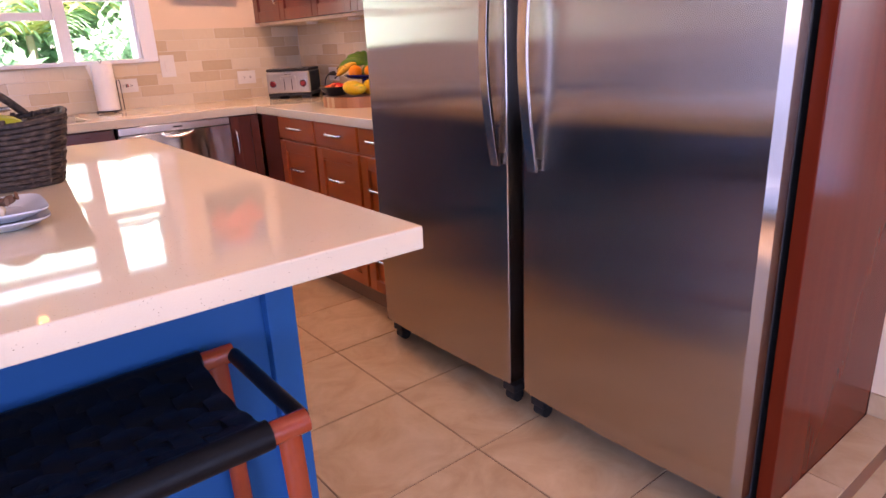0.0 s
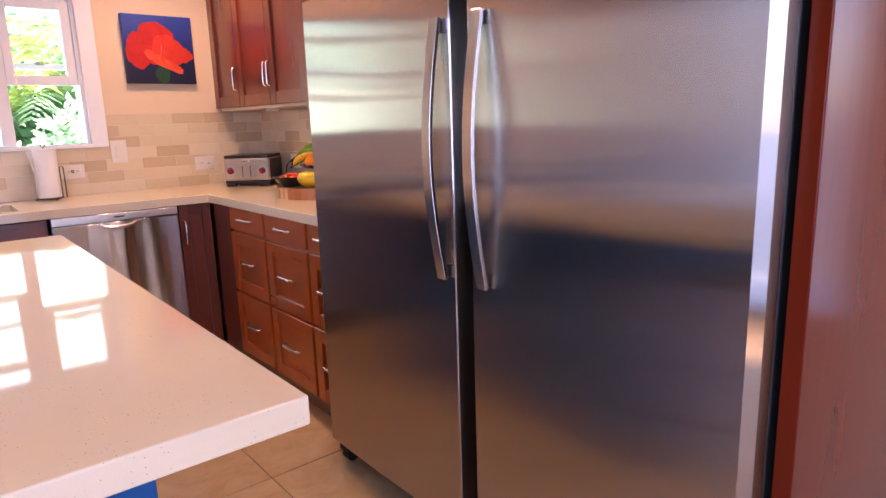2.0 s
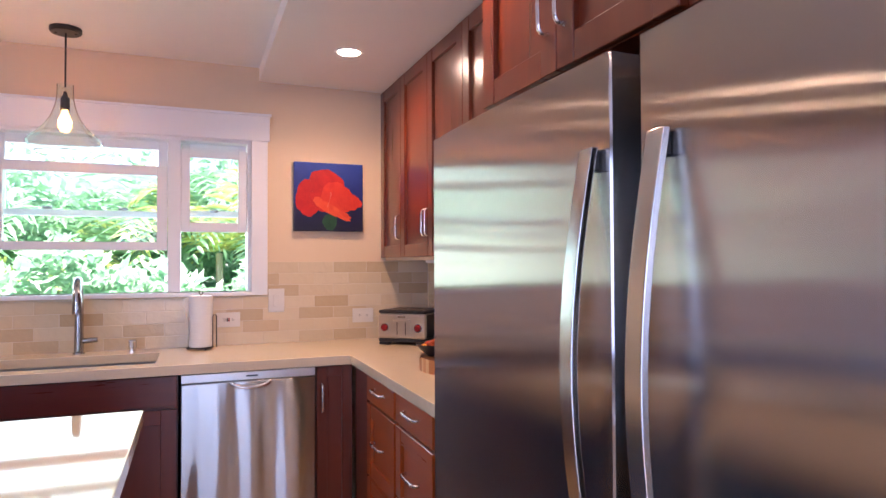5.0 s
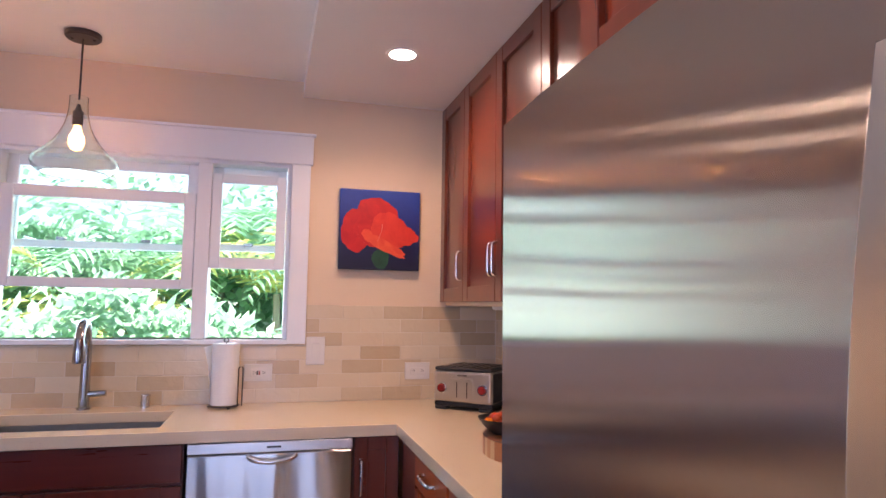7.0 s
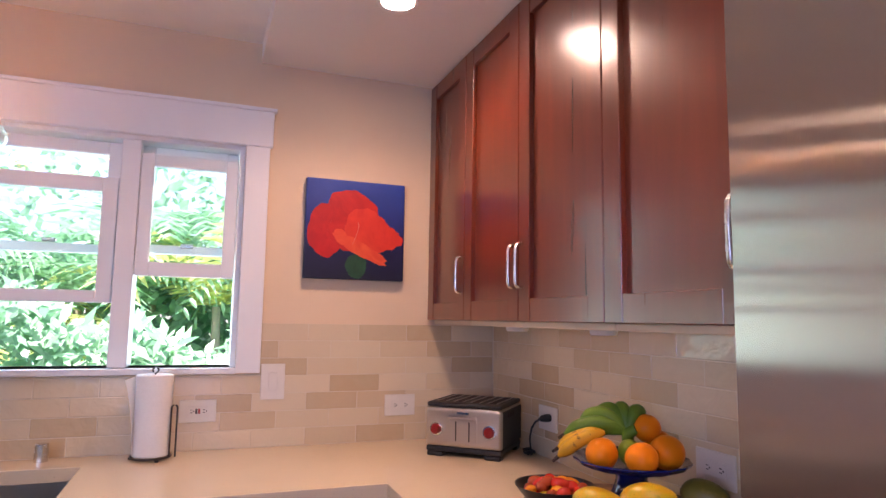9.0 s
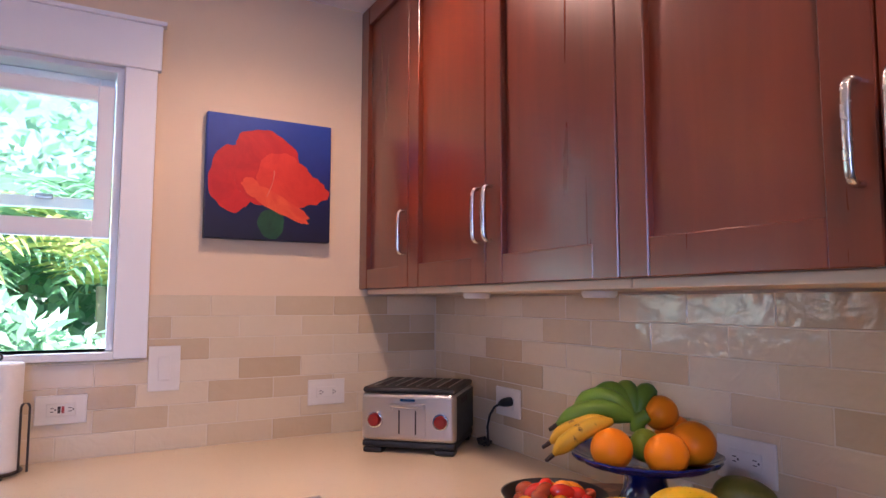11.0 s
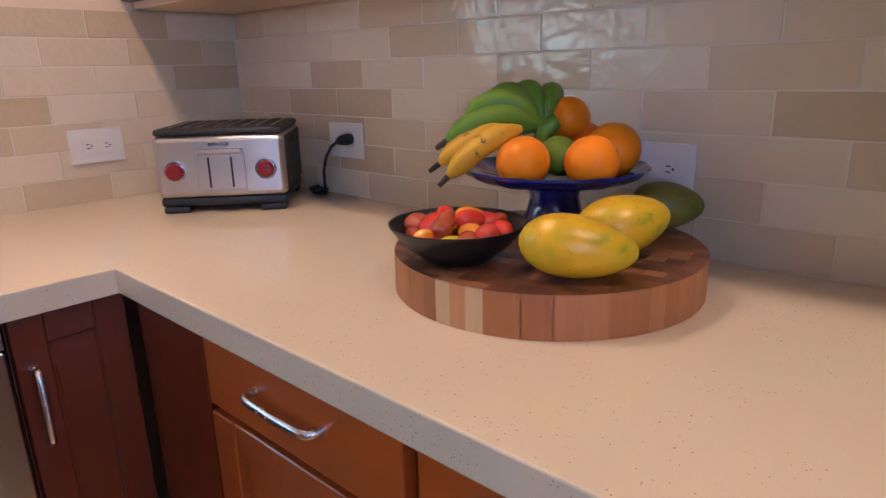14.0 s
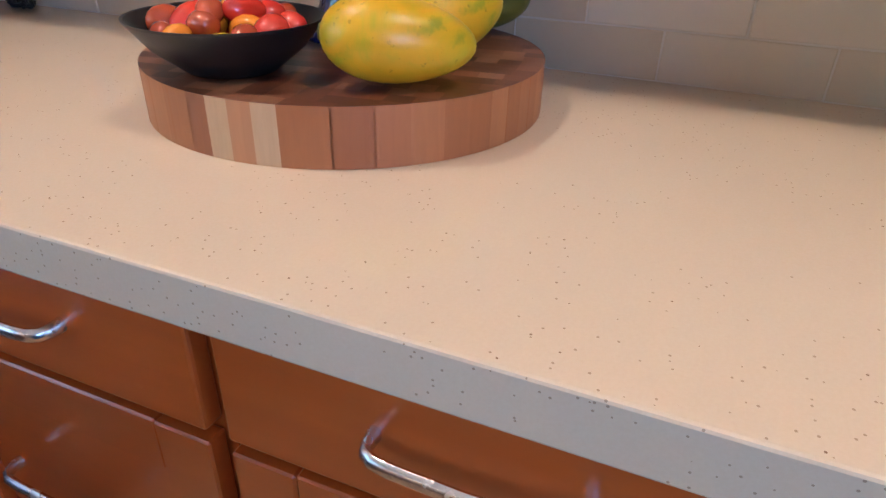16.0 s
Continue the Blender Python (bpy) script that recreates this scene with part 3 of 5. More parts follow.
for a, b, h in ((-2.98, -2.362, -2.95), (-3.6, -2.98, -3.01)):
    shaker(c, NF, a, b, 0.105, 0.893, ((h, 0.66), (h, 0.785)), "y")

# counter: one L-shaped slab with the sink cut out
SINK = (-2.20, -1.475, -0.53, -0.165)
cb = bmesh.new()
z0, z1 = TOP - THICK, TOP
xs, ys = (-3.6, SINK[0], SINK[1], CX, -0.002), (-2.025, CY, SINK[2], SINK[3], -0.002)
for i in range(4):
    for j in range(4):
        if j == 0 and i < 3: continue
        if i == 1 and j == 2: continue
        cb.faces.new([cb.verts.new((x, y, z1)) for x, y in ((xs[i], ys[j]), (xs[i + 1], ys[j]), (xs[i + 1], ys[j + 1]), (xs[i], ys[j + 1]))])
bmesh.ops.remove_doubles(cb, verts=cb.verts[:], dist=1e-5)
ext = bmesh.ops.extrude_face_region(cb, geom=cb.faces[:])
bmesh.ops.translate(cb, verts=[v for v in ext["geom"] if isinstance(v, bmesh.types.BMVert)], vec=(0, 0, -THICK))
bmesh.ops.recalc_face_normals(cb, faces=cb.faces[:])
sharp = [e for e in cb.edges if len(e.link_faces) == 2 and e.calc_face_angle(0) > 1]
bmesh.ops.bevel(cb, geom=sharp, offset=0.0025, segments=2, affect="EDGES", profile=0.5)
single("countertop", cb, QUARTZ, "polished cream quartz countertop with fine brown specks", "countertop", smooth=30)

# sink, faucet, soap pump
s0, s1, s2, s3 = SINK
sk = thing("sink", ((s0 + s1) / 2, (s2 + s3) / 2, 0.70), "undermount satin stainless steel kitchen sink", "sink")
part("bowl", boxes([(s0 - 0.012, s0 - 0.004, s2 - 0.012, s3 + 0.012, 0.70, 0.896), (s1 + 0.004, s1 + 0.012, s2 - 0.012, s3 + 0.012, 0.70, 0.896), (s0 - 0.004, s1 + 0.004, s2 - 0.012, s2 - 0.004, 0.70, 0.896), (s0 - 0.004, s1 + 0.004, s3 + 0.004, s3 + 0.012, 0.70, 0.896), (s0 - 0.004, s1 + 0.004, s2 - 0.004, s3 + 0.004, 0.70, 0.706)]), SINKST, sk)
part("drain", lathe([(0.0, 0.002), (0.045, 0.002), (0.05, 0.0), (0.0, 0.0)], 24, ((s0 + s1) / 2, (s2 + s3) / 2, 0.7062)), CHROME, sk, "round chrome drain")
fx, fy = -1.838, -0.07
fa = thing("kitchen_faucet", (fx, fy, TOP), "brushed nickel pull-down kitchen faucet", "faucet")
part("base", lathe([(0.0, 0.0), (0.026, 0.0), (0.026, 0.006), (0.021, 0.012), (0.0205, 0.09), (0.0195, 0.15), (0.0, 0.15)], 24, (fx, fy, TOP)), FAUCET, fa)
neck = [(fx, fy, TOP + 0.15)] + [(fx + 0.02 * (1 - math.cos(a)) * 0.5, fy - 0.10 * (1 - math.cos(a)), TOP + 0.27 + 0.09 * math.sin(a)) for a in [math.pi * k / 12 for k in range(0, 12)]]
part("spout", tube(neck, [0.0195] + [0.0182] * 12, 14), FAUCET, fa)
hx, hy = fx + 0.02, fy - 0.198
part("spray_head", tube([(hx, hy, TOP + 0.30), (hx + 0.002, hy - 0.004, TOP + 0.27), (hx + 0.004, hy - 0.008, TOP + 0.215), (hx + 0.004, hy - 0.009, TOP + 0.205)], [0.0182, 0.021, 0.0235, 0.0205], 16), FAUCET, fa)
part("lever", tube([(fx + 0.015, fy, TOP + 0.062), (fx + 0.05, fy - 0.004, TOP + 0.064), (fx + 0.082, fy - 0.006, TOP + 0.067)], [0.013, 0.0135, 0.012], 14), FAUCET, fa)
sp = thing("soap_dispenser", (-1.605, -0.055, TOP), "short brushed nickel soap dispenser", "dispenser")
part("cap", lathe([(0.0, 0.0), (0.02, 0.0), (0.02, 0.052), (0.018, 0.056), (0.0, 0.056)], 24, (-1.605, -0.055, TOP)), NICKEL, sp)

# dishwasher
dw = thing("dishwasher", (-1.072, -0.31, 0), "stainless steel dishwasher under the counter", "dishwasher")
D0, D1, DF = -1.372, -0.789, -0.625
part("body", box(D0 + 0.005, D1 - 0.005, DF + 0.045, -0.02, 0.09, 0.893), DGREY, dw)
front = box(D0 + 0.003, D1 - 0.003, DF, DF + 0.04, 0.165, 0.853, 0.004)
part("door", front, DWSTEEL, dw, "brushed stainless steel door")
cp = part("control_panel", box(D0 + 0.003, D1 - 0.003, DF + 0.002, DF + 0.04, 0.856, 0.893, 0.003), steel("pale_panel_steel", (0.72, 0.73, 0.74), 0.35, 0.3), dw, "pale satin control panel")
part("badge", box(-1.10, -1.05, DF + 0.0005, DF + 0.003, 0.871, 0.878), DGREY, cp, "small dark maker's badge")
grip = [(-1.08 + 0.085 * math.cos(a), DF - 0.004 - 0.012 * math.sin(a), 0.851 - 0.026 * math.sin(a)) for a in [math.pi * k / 12 for k in range(13)]]
part("handle_pocket", tube(grip, [0.004] + [0.009] * 11 + [0.004], 10), CHROME, dw, "curved pocket handle")
part("kick_plate", box(D0 + 0.005, D1 - 0.005, DF + 0.07, DF + 0.09, 0.015, 0.089), BLACKM, dw, "black kick plate")
part("lower_grille", box(D0 + 0.005, D1 - 0.005, DF + 0.02, DF + 0.044, 0.09, 0.16), BLACKM, dw, "black strip under the door")
for px in (D0 + 0.06, D1 - 0.06):
    part("levelling_foot", lathe([(0.0, 0), (0.016, 0), (0.016, 0.012), (0.006, 0.014), (0.006, 0.09), (0, 0.09)], 14, (px, DF + 0.055, 0)), BLACKM, dw)

# ---- fridge and freezer ----
FX, FZ0, FZ1 = -0.732, 0.10, 1.700


def curved_door(y0, y1, z0, z1, chamfer=0.0):
    """A door skin that bulges a little towards the room, its last edge cut off at a slant where chamfer is given."""
    bm = bmesh.new()
    cols = []
    w = abs(y1 - y0)
    cut = 1 - chamfer / w
    for u in sorted({i / 20 for i in range(20) if i / 20 < cut - 0.01} | {0.0025, cut, 1.0}):
        y = y0 + (y1 - y0) * u
        e = 0.010 * (1 - (2 * u - 1) ** 2)
        if u < 0.001: e -= 0.002
        if u > cut: e -= chamfer
        cols.append([bm.verts.new((FX + 0.004 - e, y, z)) for z in (z0, z1)] + [bm.verts.new((FX + 0.068, y, z)) for z in (z1, z0)])
    for a, b in zip(cols, cols[1:]):
        for k in range(4):
            bm.faces.new((a[k], a[(k + 1) % 4], b[(k + 1) % 4], b[k]))
    bm.faces.new(cols[0])
    bm.faces.new(list(reversed(cols[-1])))
    bmesh.ops.recalc_face_normals(bm, faces=bm.faces[:])
    return bm


def fridge(name, y0, y1, hy, label, chamfer=0.003):
    f = thing(name, (-0.38, (y0 + y1) / 2, 0), label, "fridge", "fridge and freezer pair")
    part("cabinet", box(FX + 0.085, -0.03, y1 + 0.004, y0 - 0.004, 0.07, FZ1 - 0.006, 0.004), DGREY, f, "dark grey steel cabinet")
    part("gasket", box(FX + 0.069, FX + 0.084, y1 + 0.012, y0 - 0.012, FZ0 + 0.012, FZ1 - 0.012), BLACKM, f, "black door gasket")
    d = part("door", curved_door(y0, y1, FZ0, FZ1, chamfer), FRIDGE, f, "brushed stainless steel door", smooth=25)
    zt, zb = 1.555, 0.868
    pts = [(FX - 0.012 - 0.040 * math.sin(math.pi * k / 24), hy, zb + (zt - zb) * k / 24) for k in range(25)]
    part("handle", flat_bar(pts, 0.034, 0.012, (1, 0, 0)), steel("handle_steel", (0.66, 0.66, 0.66), 0.2, 0.4), d, "arched satin steel handle")
    for zz in (zt - 0.02, zb + 0.02):
        part("handle_post", box(FX - 0.014, FX - 0.0005, hy - 0.012, hy + 0.012, zz - 0.016, zz + 0.016, 0.002), DGREY, d)
    for wy in (y0 - 0.035, y1 + 0.035):
        r = part("roller", tube([(FX + 0.06, wy - 0.022, 0.024), (FX + 0.06, wy + 0.022, 0.024)], 0.024, 16), DGREY, f, "dark grey levelling roller")
        part("roller_bracket", box(FX + 0.03, FX + 0.14, wy - 0.03, wy + 0.03, 0.044, 0.075, 0.004), DGREY, f)
    part("base_grille", box(FX + 0.12, FX + 0.135, y1 + 0.01, y0 - 0.01, 0.012, 0.069), BLACKM, f, "black base grille")
    return f


fridge("refrigerator", -2.022, -2.788, -2.752, "tall brushed stainless steel refrigerator with an arched handle")
fr2 = fridge("freezer", -2.856, -3.602, -2.912, "tall brushed stainless steel freezer with an arched handle", 0.020)
part("maker_badge", boxes([(FX - 0.0115, FX - 0.006, -3.475, -3.440, 1.600, 1.608), (FX - 0.0125, FX - 0.006, -3.436, -3.425, 1.597, 1.611)], 0.002), CHROME, fr2, "small raised chrome badge")

# ---- island ----
IX, IY, IN, IW = -1.457, -3.326, -1.490, -2.75
isl = thing("kitchen_island", (-2.1, -2.4, 0), "cobalt blue painted kitchen island", "island")
part("body", box(-2.62, -1.640, -3.050, -1.56, 0.0, TOP - THICK - 0.001), BLUE, isl)
for px, py in ((-1.665, -3.075), (-1.665, -1.575), (-2.645, -3.075), (-2.645, -1.575)):
    part("corner_post", box(px, px + 0.06 if px > -2 else px + 0.06, py, py + 0.06, 0.0, TOP - THICK - 0.0015, 0.003), BLUE, isl)
for a, b in ((0.0, 0.11), (0.79, TOP - THICK - 0.002)):
    part("rail", box(-2.585, -1.6655, -3.063, -3.045, a, b, 0.002), BLUE, isl)
single("island_top", box(IW, IX, IY, IN, TOP - THICK, TOP, 0.003), QUARTZ, "polished cream quartz island top", "countertop")

# ---- ceiling lamps ----
LENS = glowing("downlight_lens", (1.0, 0.80, 0.58), 30)
for lx, ly in DOWNLIGHTS + FAR_LIGHTS:
    zc = LOW if lx > STEP_X else HIGH
    d = thing("recessed_downlight", (lx, ly, zc), "lit round recessed downlight with a white trim ring, two of them added", "lamp", "recessed downlights")
    part("trim_ring", lathe([(0.050, -0.001), (0.066, -0.001), (0.064, -0.005), (0.052, -0.004), (0.050, -0.001)], 36, (lx, ly, zc)), TRIM, d)
    part("lens", lathe([(0.0, -0.0015), (0.0495, -0.0015), (0.0, -0.0025)], 30, (lx, ly, zc)), LENS, d, "glowing warm lens")

# ---- things on walls ----
def plate_thing(name, cx, cz, w, h, label, wall, kind):
    """An outlet or switch plate on the north ("y") or east ("x") wall, wide w and high h, centred at cx along the wall."""
    if wall == "y": m = pose(cx, -0.0105, cz)
    else: m = pose(-0.0105, cx, cz, 0, 0, -90)
    p = local_thing(name, m, label, "outlet" if kind != "switch" else "switch", "wall plates")
    part("plate", box(-w / 2, w / 2, -0.006, 0, -h / 2, h / 2, 0.002), WHITEP, p)
    if kind == "switch":
        r = part("rocker", box(-0.017, 0.017, -0.010, -0.0062, -0.034, 0.034, 0.0025), WHITEP, p)
    else:
        part("insert", box(-0.034, 0.034, -0.0085, -0.0062, -0.017, 0.017, 0.0015), WHITEP, p)
        for sx in (-0.021, 0.021):
            for dz, dx in ((0.0045, 0.0), (-0.0045, 0.0)):
                part("slot", box(sx - 0.004, sx + 0.004, -0.0088, -0.0083, dz - 0.001, dz + 0.001), SLOT, p)
            part("ground_hole", box(sx + 0.006, sx + 0.0095, -0.0088, -0.0083, -0.002, 0.002), SLOT, p)
        if kind == "gfci":
            part("test_button", box(-0.008, -0.001, -0.0095, -0.0086, -0.009, 0.009, 0.0004), SLOT, p, "small dark test button")
            part("reset_button", box(0.001, 0.008, -0.0095, -0.0086, -0.009, 0.009, 0.0004), plain("red_button", (0.35, 0.03, 0.03), 0.5), p, "small red reset button")
    return p


plate_thing("light_switch", -0.897, 1.173, 0.085, 0.128, "white rocker light switch on the tiled wall", "y", "switch")
plate_thing("gfci_outlet", -1.148, 1.076, 0.122, 0.077, "white safety outlet on the tiled wall", "y", "gfci")
plate_thing("wall_outlet", -0.411, 1.075, 0.122, 0.080, "white wall outlet on the tiled wall", "y", "outlet")
plate_thing("wall_outlet", -0.470, 1.075, 0.122, 0.082, "white wall outlet with the toaster plug in it", "x", "outlet")
plate_thing("wall_outlet", -1.240, 1.075, 0.122, 0.080, "white wall outlet behind the fruit stand", "x", "outlet")

# painting of a red flower on a blue ground
P0, P1, Q0, Q1 = -0.805, -0.416, 1.556, 1.941
painting = thing("flower_painting", ((P0 + P1) / 2, -0.018, Q0), "square canvas painting of a red flower on deep blue", "painting")
m, nt, b = material("blue_canvas_paint", (0.01, 0.03, 0.3), 0.5)
g = nt.nodes.new("ShaderNodeSeparateXYZ")
nt.links.new(world_coords(nt), g.inputs[0])
hh = nt.nodes.new("ShaderNodeMapRange")
hh.inputs["From Min"].default_value, hh.inputs["From Max"].default_value = Q0, Q1
nt.links.new(g.outputs["Z"], hh.inputs[0])
pc = ramp(nt, hh.outputs[0], [(0.0, (0.003, 0.003, 0.015)), (0.3, (0.004, 0.006, 0.05)), (0.6, (0.006, 0.022, 0.19)), (1.0, (0.012, 0.06, 0.36))])
nt.links.new(mix(nt, span(nt, noise_tex(nt, world_coords(nt), 30), 0, 0.3), pc, (0.004, 0.01, 0.08)), b.inputs["Base Color"])
bump(nt, b, noise_tex(nt, world_coords(nt), 900, 1), 0.25, 0.0006)
part("canvas", box(P0, P1, -0.036, -0.002, Q0, Q1, 0.003), m, painting)


def petal(cu, cv, ru, rv, tilt, waves, depth, mat, label, amp=0.06, seed=0):
    """A flat painted shape with a wavy rim, centred at (cu, cv) of the canvas measured from its top left."""
    rnd = random.Random(seed)
    ph = [rnd.uniform(0, 6.28) for _ in range(4)]
    bm = bmesh.new()
    w, h = P1 - P0, Q1 - Q0
    ct, st = math.cos(radians(tilt)), math.sin(radians(tilt))
    ring = []
    for k in range(72):
        a = 2 * math.pi * k / 72
        s = 1 + amp * math.sin(waves * a + ph[0]) + amp * 0.5 * math.sin((waves * 2 + 1) * a + ph[1]) + amp * 0.25 * math.sin(17 * a + ph[2])
        u, v = ru * s * math.cos(a), rv * s * math.sin(a)
        x = min(max(P0 + w * (cu + u * ct - v * st), P0 + 0.004), P1 - 0.004)
        z = min(max(Q1 - h * (cv + u * st + v * ct), Q0 + 0.004), Q1 - 0.004)
        ring.append((x, z))
    f = [bm.verts.new((x, -0.0362 - depth, z)) for x, z in ring]
    k = [bm.verts.new((x, -0.0355, z)) for x, z in ring]
    bm.faces.new(f)
    for i in range(72): bm.faces.new((f[i], k[i], k[(i + 1) % 72], f[(i + 1) % 72]))
    bmesh.ops.recalc_face_normals(bm, faces=bm.faces[:])
    part("petal", bm, mat, painting, label, smooth=None)


def paint(name, a, c, s=9):
    m, nt, b = material(name, a, 0.45)
    v = world_coords(nt)
    nt.links.new(mix(nt, ramp(nt, noise_tex(nt, v, s, 5, 0.6, 1.5), [(0.35, (0, 0, 0)), (0.65, (1, 1, 1))]), a, c), b.inputs["Base Color"])
    bump(nt, b, noise_tex(nt, v, 900, 1), 0.25, 0.0006)
    return m


RED1, RED2 = paint("scarlet_paint", (0.60, 0.022, 0.012), (0.70, 0.045, 0.018)), paint("deep_red_paint", (0.46, 0.006, 0.007), (0.58, 0.014, 0.010))
RED3 = paint("orange_red_paint", (0.80, 0.115, 0.035), (0.70, 0.060, 0.022))
petal(0.51, 0.865, 0.105, 0.125, 0, 3, 0.0002, paint("leaf_green_paint", (0.006, 0.045, 0.018), (0.012, 0.085, 0.035)), "dark green painted calyx", 0.05, 5)
petal(0.215, 0.51, 0.195, 0.275, 6, 5, 0.0004, RED2, "deep red painted petal", 0.035, 1)
petal(0.47, 0.305, 0.265, 0.195, 22, 6, 0.0006, RED2, "deep red painted petal", 0.035, 2)
petal(0.73, 0.44, 0.125, 0.085, 35, 4, 0.0008, RED1, "scarlet painted petal", 0.06, 9)
petal(0.79, 0.565, 0.195, 0.115, 8, 5, 0.0010, RED1, "scarlet painted petal", 0.07, 3)
petal(0.42, 0.52, 0.20, 0.19, 30, 4, 0.0011, RED2, "deep red painted petal", 0.04, 10)
petal(0.57, 0.475, 0.185, 0.205, 12, 5, 0.0012, RED1, "scarlet painted petal", 0.04, 4)
petal(0.66, 0.60, 0.20, 0.125, 10, 4, 0.0013, RED1, "scarlet painted petal", 0.05, 8)
petal(0.555, 0.695, 0.30, 0.068, 27, 5, 0.0015, RED3, "orange red painted lower petal", 0.07, 6)
petal(0.345, 0.575, 0.060, 0.085, -28, 3, 0.0016, RED3, "orange red painted petal tip", 0.05, 7)
pw, ph = P1 - P0, Q1 - Q0
part("stamen", tube([(P0 + pw * u, -0.0378, Q1 - ph * v) for u, v in ((0.47, 0.645), (0.495, 0.58), (0.515, 0.52), (0.525, 0.46), (0.522, 0.43))], [0.002, 0.0022, 0.0024, 0.0036, 0.0045], 8, 0.4, side=(0, 1, 0)), paint("pink_paint", (0.80, 0.30, 0.22), (0.70, 0.16, 0.10)), painting, "pale pink painted stamen")

# pendant lamp
px, py = PENDANT
pd = thing("pendant_lamp", (px, py, HIGH), "clear glass bell pendant lamp with a lit bulb", "lamp")
part("canopy", lathe([(0.0, 0.0), (0.066, 0.0), (0.066, -0.016), (0.060, -0.022), (0.0, -0.022)], 36, (px, py, HIGH - 0.001)), BRONZE, pd, "black round ceiling canopy")
for sx in (-0.04, 0.04):
    part("screw", lathe([(0, -0.002), (0.006, 0), (0.006, 0.003), (0, 0.003)], 10, (px + sx, py, HIGH - 0.026)), BRONZE, pd)
part("rod", tube([(px, py, HIGH - 0.02), (px, py, 2.18)], 0.004, 8), BRONZE, pd)
part("socket", lathe([(0.0, 0.0), (0.019, 0.0), (0.019, 0.055), (0.012, 0.062), (0.006, 0.085), (0.0, 0.085)], 20, (px, py, 2.075)), BRONZE, pd, "black lamp socket")
bulb = part("bulb", lathe([(0.0, -0.105), (0.018, -0.098), (0.028, -0.078), (0.029, -0.058), (0.020, -0.030), (0.012, -0.008), (0.012, 0.0), (0.0, 0.0)], 22, (px, py, 2.075)), glowing("bulb_glass", (1.0, 0.40, 0.10), 2.6), pd, "glowing warm bulb")
prof = [(0.034, 2.19), (0.034, 2.155), (0.037, 2.12), (0.046, 2.08), (0.062, 2.04), (0.088, 2.00), (0.118, 1.968), (0.142, 1.948), (0.153, 1.932), (0.154, 1.918), (0.146, 1.900), (0.130, 1.884), (0.118, 1.879)]
shell = prof + [(r - 0.0025, z) for r, z in reversed(prof)]
bm = lathe([(r, z - 1.9) for r, z in shell + [shell[0]]], 48, (px, py, 1.9))
sh = part("shade", bm, glass("thin_clear_glass", (0.90, 0.97, 0.95)), pd, "clear glass bell shade", smooth=60)
sh.visible_shadow = False

# paper towel holder
tx, ty = -1.285, -0.105
pt = thing("paper_towel_holder", (tx, ty, TOP), "white paper towel roll on a dark wire holder", "paper towel")
part("roll", lathe([(0.020, 0.013), (0.056, 0.013), (0.0575, 0.018), (0.0575, 0.268), (0.056, 0.272), (0.020, 0.272)], 40, (tx, ty, TOP)), PAPER, pt)
bm = bmesh.new()
cols = []
for i in range(9):
    u = i / 8
    ang = radians(200 + 14 * u)
    cols.append([bm.verts.new((tx - 0.056 + 0.002 - 0.032 * u * (z * z), ty - 0.012 - 0.03 * u, TOP + 0.02 + 0.25 * z - 0.012 * u * z)) for z in [k / 8 for k in range(9)]])
for a, b in zip(cols, cols[1:]):
    for k in range(8): bm.faces.new((a[k], a[k + 1], b[k + 1], b[k]))
bmesh.ops.solidify(bm, geom=bm.faces[:], thickness=0.0012)
part("loose_sheet", bm, PAPER, pt, "loose hanging paper sheet")
ring = [(tx + 0.062 * math.cos(2 * math.pi * k / 28), ty + 0.062 * math.sin(2 * math.pi * k / 28), TOP + 0.009) for k in range(29)]
part("base_ring", tube(ring, 0.003, 8), BRONZE, pt)
part("base_bar", tube([(tx - 0.062, ty, TOP + 0.009), (tx + 0.062, ty, TOP + 0.009)], 0.003, 8), BRONZE, pt)
part("center_rod", tube([(tx, ty, TOP + 0.009), (tx, ty, TOP + 0.278)] + [(tx + 0.009 * math.sin(a), ty, TOP + 0.287 - 0.009 * math.cos(a)) for a in [math.pi * k / 5 for k in range(1, 10)]], 0.0028, 8), BRONZE, pt)
sx = tx + 0.066
loop = [(sx - 0.009, ty - 0.03, TOP + 0.009), (sx - 0.009, ty - 0.03, TOP + 0.16)] + [(sx - 0.009 * math.cos(a), ty - 0.03, TOP + 0.165 + 0.010 * math.sin(a)) for a in [math.pi * k / 6 for k in range(7)]] + [(sx + 0.009, ty - 0.03, TOP + 0.16), (sx + 0.009, ty - 0.03, TOP + 0.009)]
part("side_arm", tube(loop, 0.0028, 8), BRONZE, pt)
for k in range(3):
    a = 2 * math.pi * k / 3 - 1.2
    part("foot", lathe([(0.0, 0.0), (0.006, 0.0), (0.006, 0.006), (0.0, 0.008)], 12, (tx + 0.062 * math.cos(a), ty + 0.062 * math.sin(a), TOP + 0.0002)), BRONZE, pt)

# toaster, turned towards the room in the corner
tw, td, th = 0.276, 0.262, 0.183
tm = local_thing("toaster", pose(-0.2995 + 0.002, -0.3885 + 0.002, TOP, 0, 0, -42.1), "four-slot stainless steel toaster with red knobs", "toaster")
TST = steel("toaster_steel", (0.60, 0.56, 0.53), 0.34, 0.4, 0.25, 0.004)
RKNOB = plain("red_knob_enamel", (0.22, 0.012, 0.012), 0.25, 30, 0.1)
part("shell", box(-tw / 2, tw / 2, 0.0, td, 0.034, th - 0.016, 0.012, 3), TST, tm)
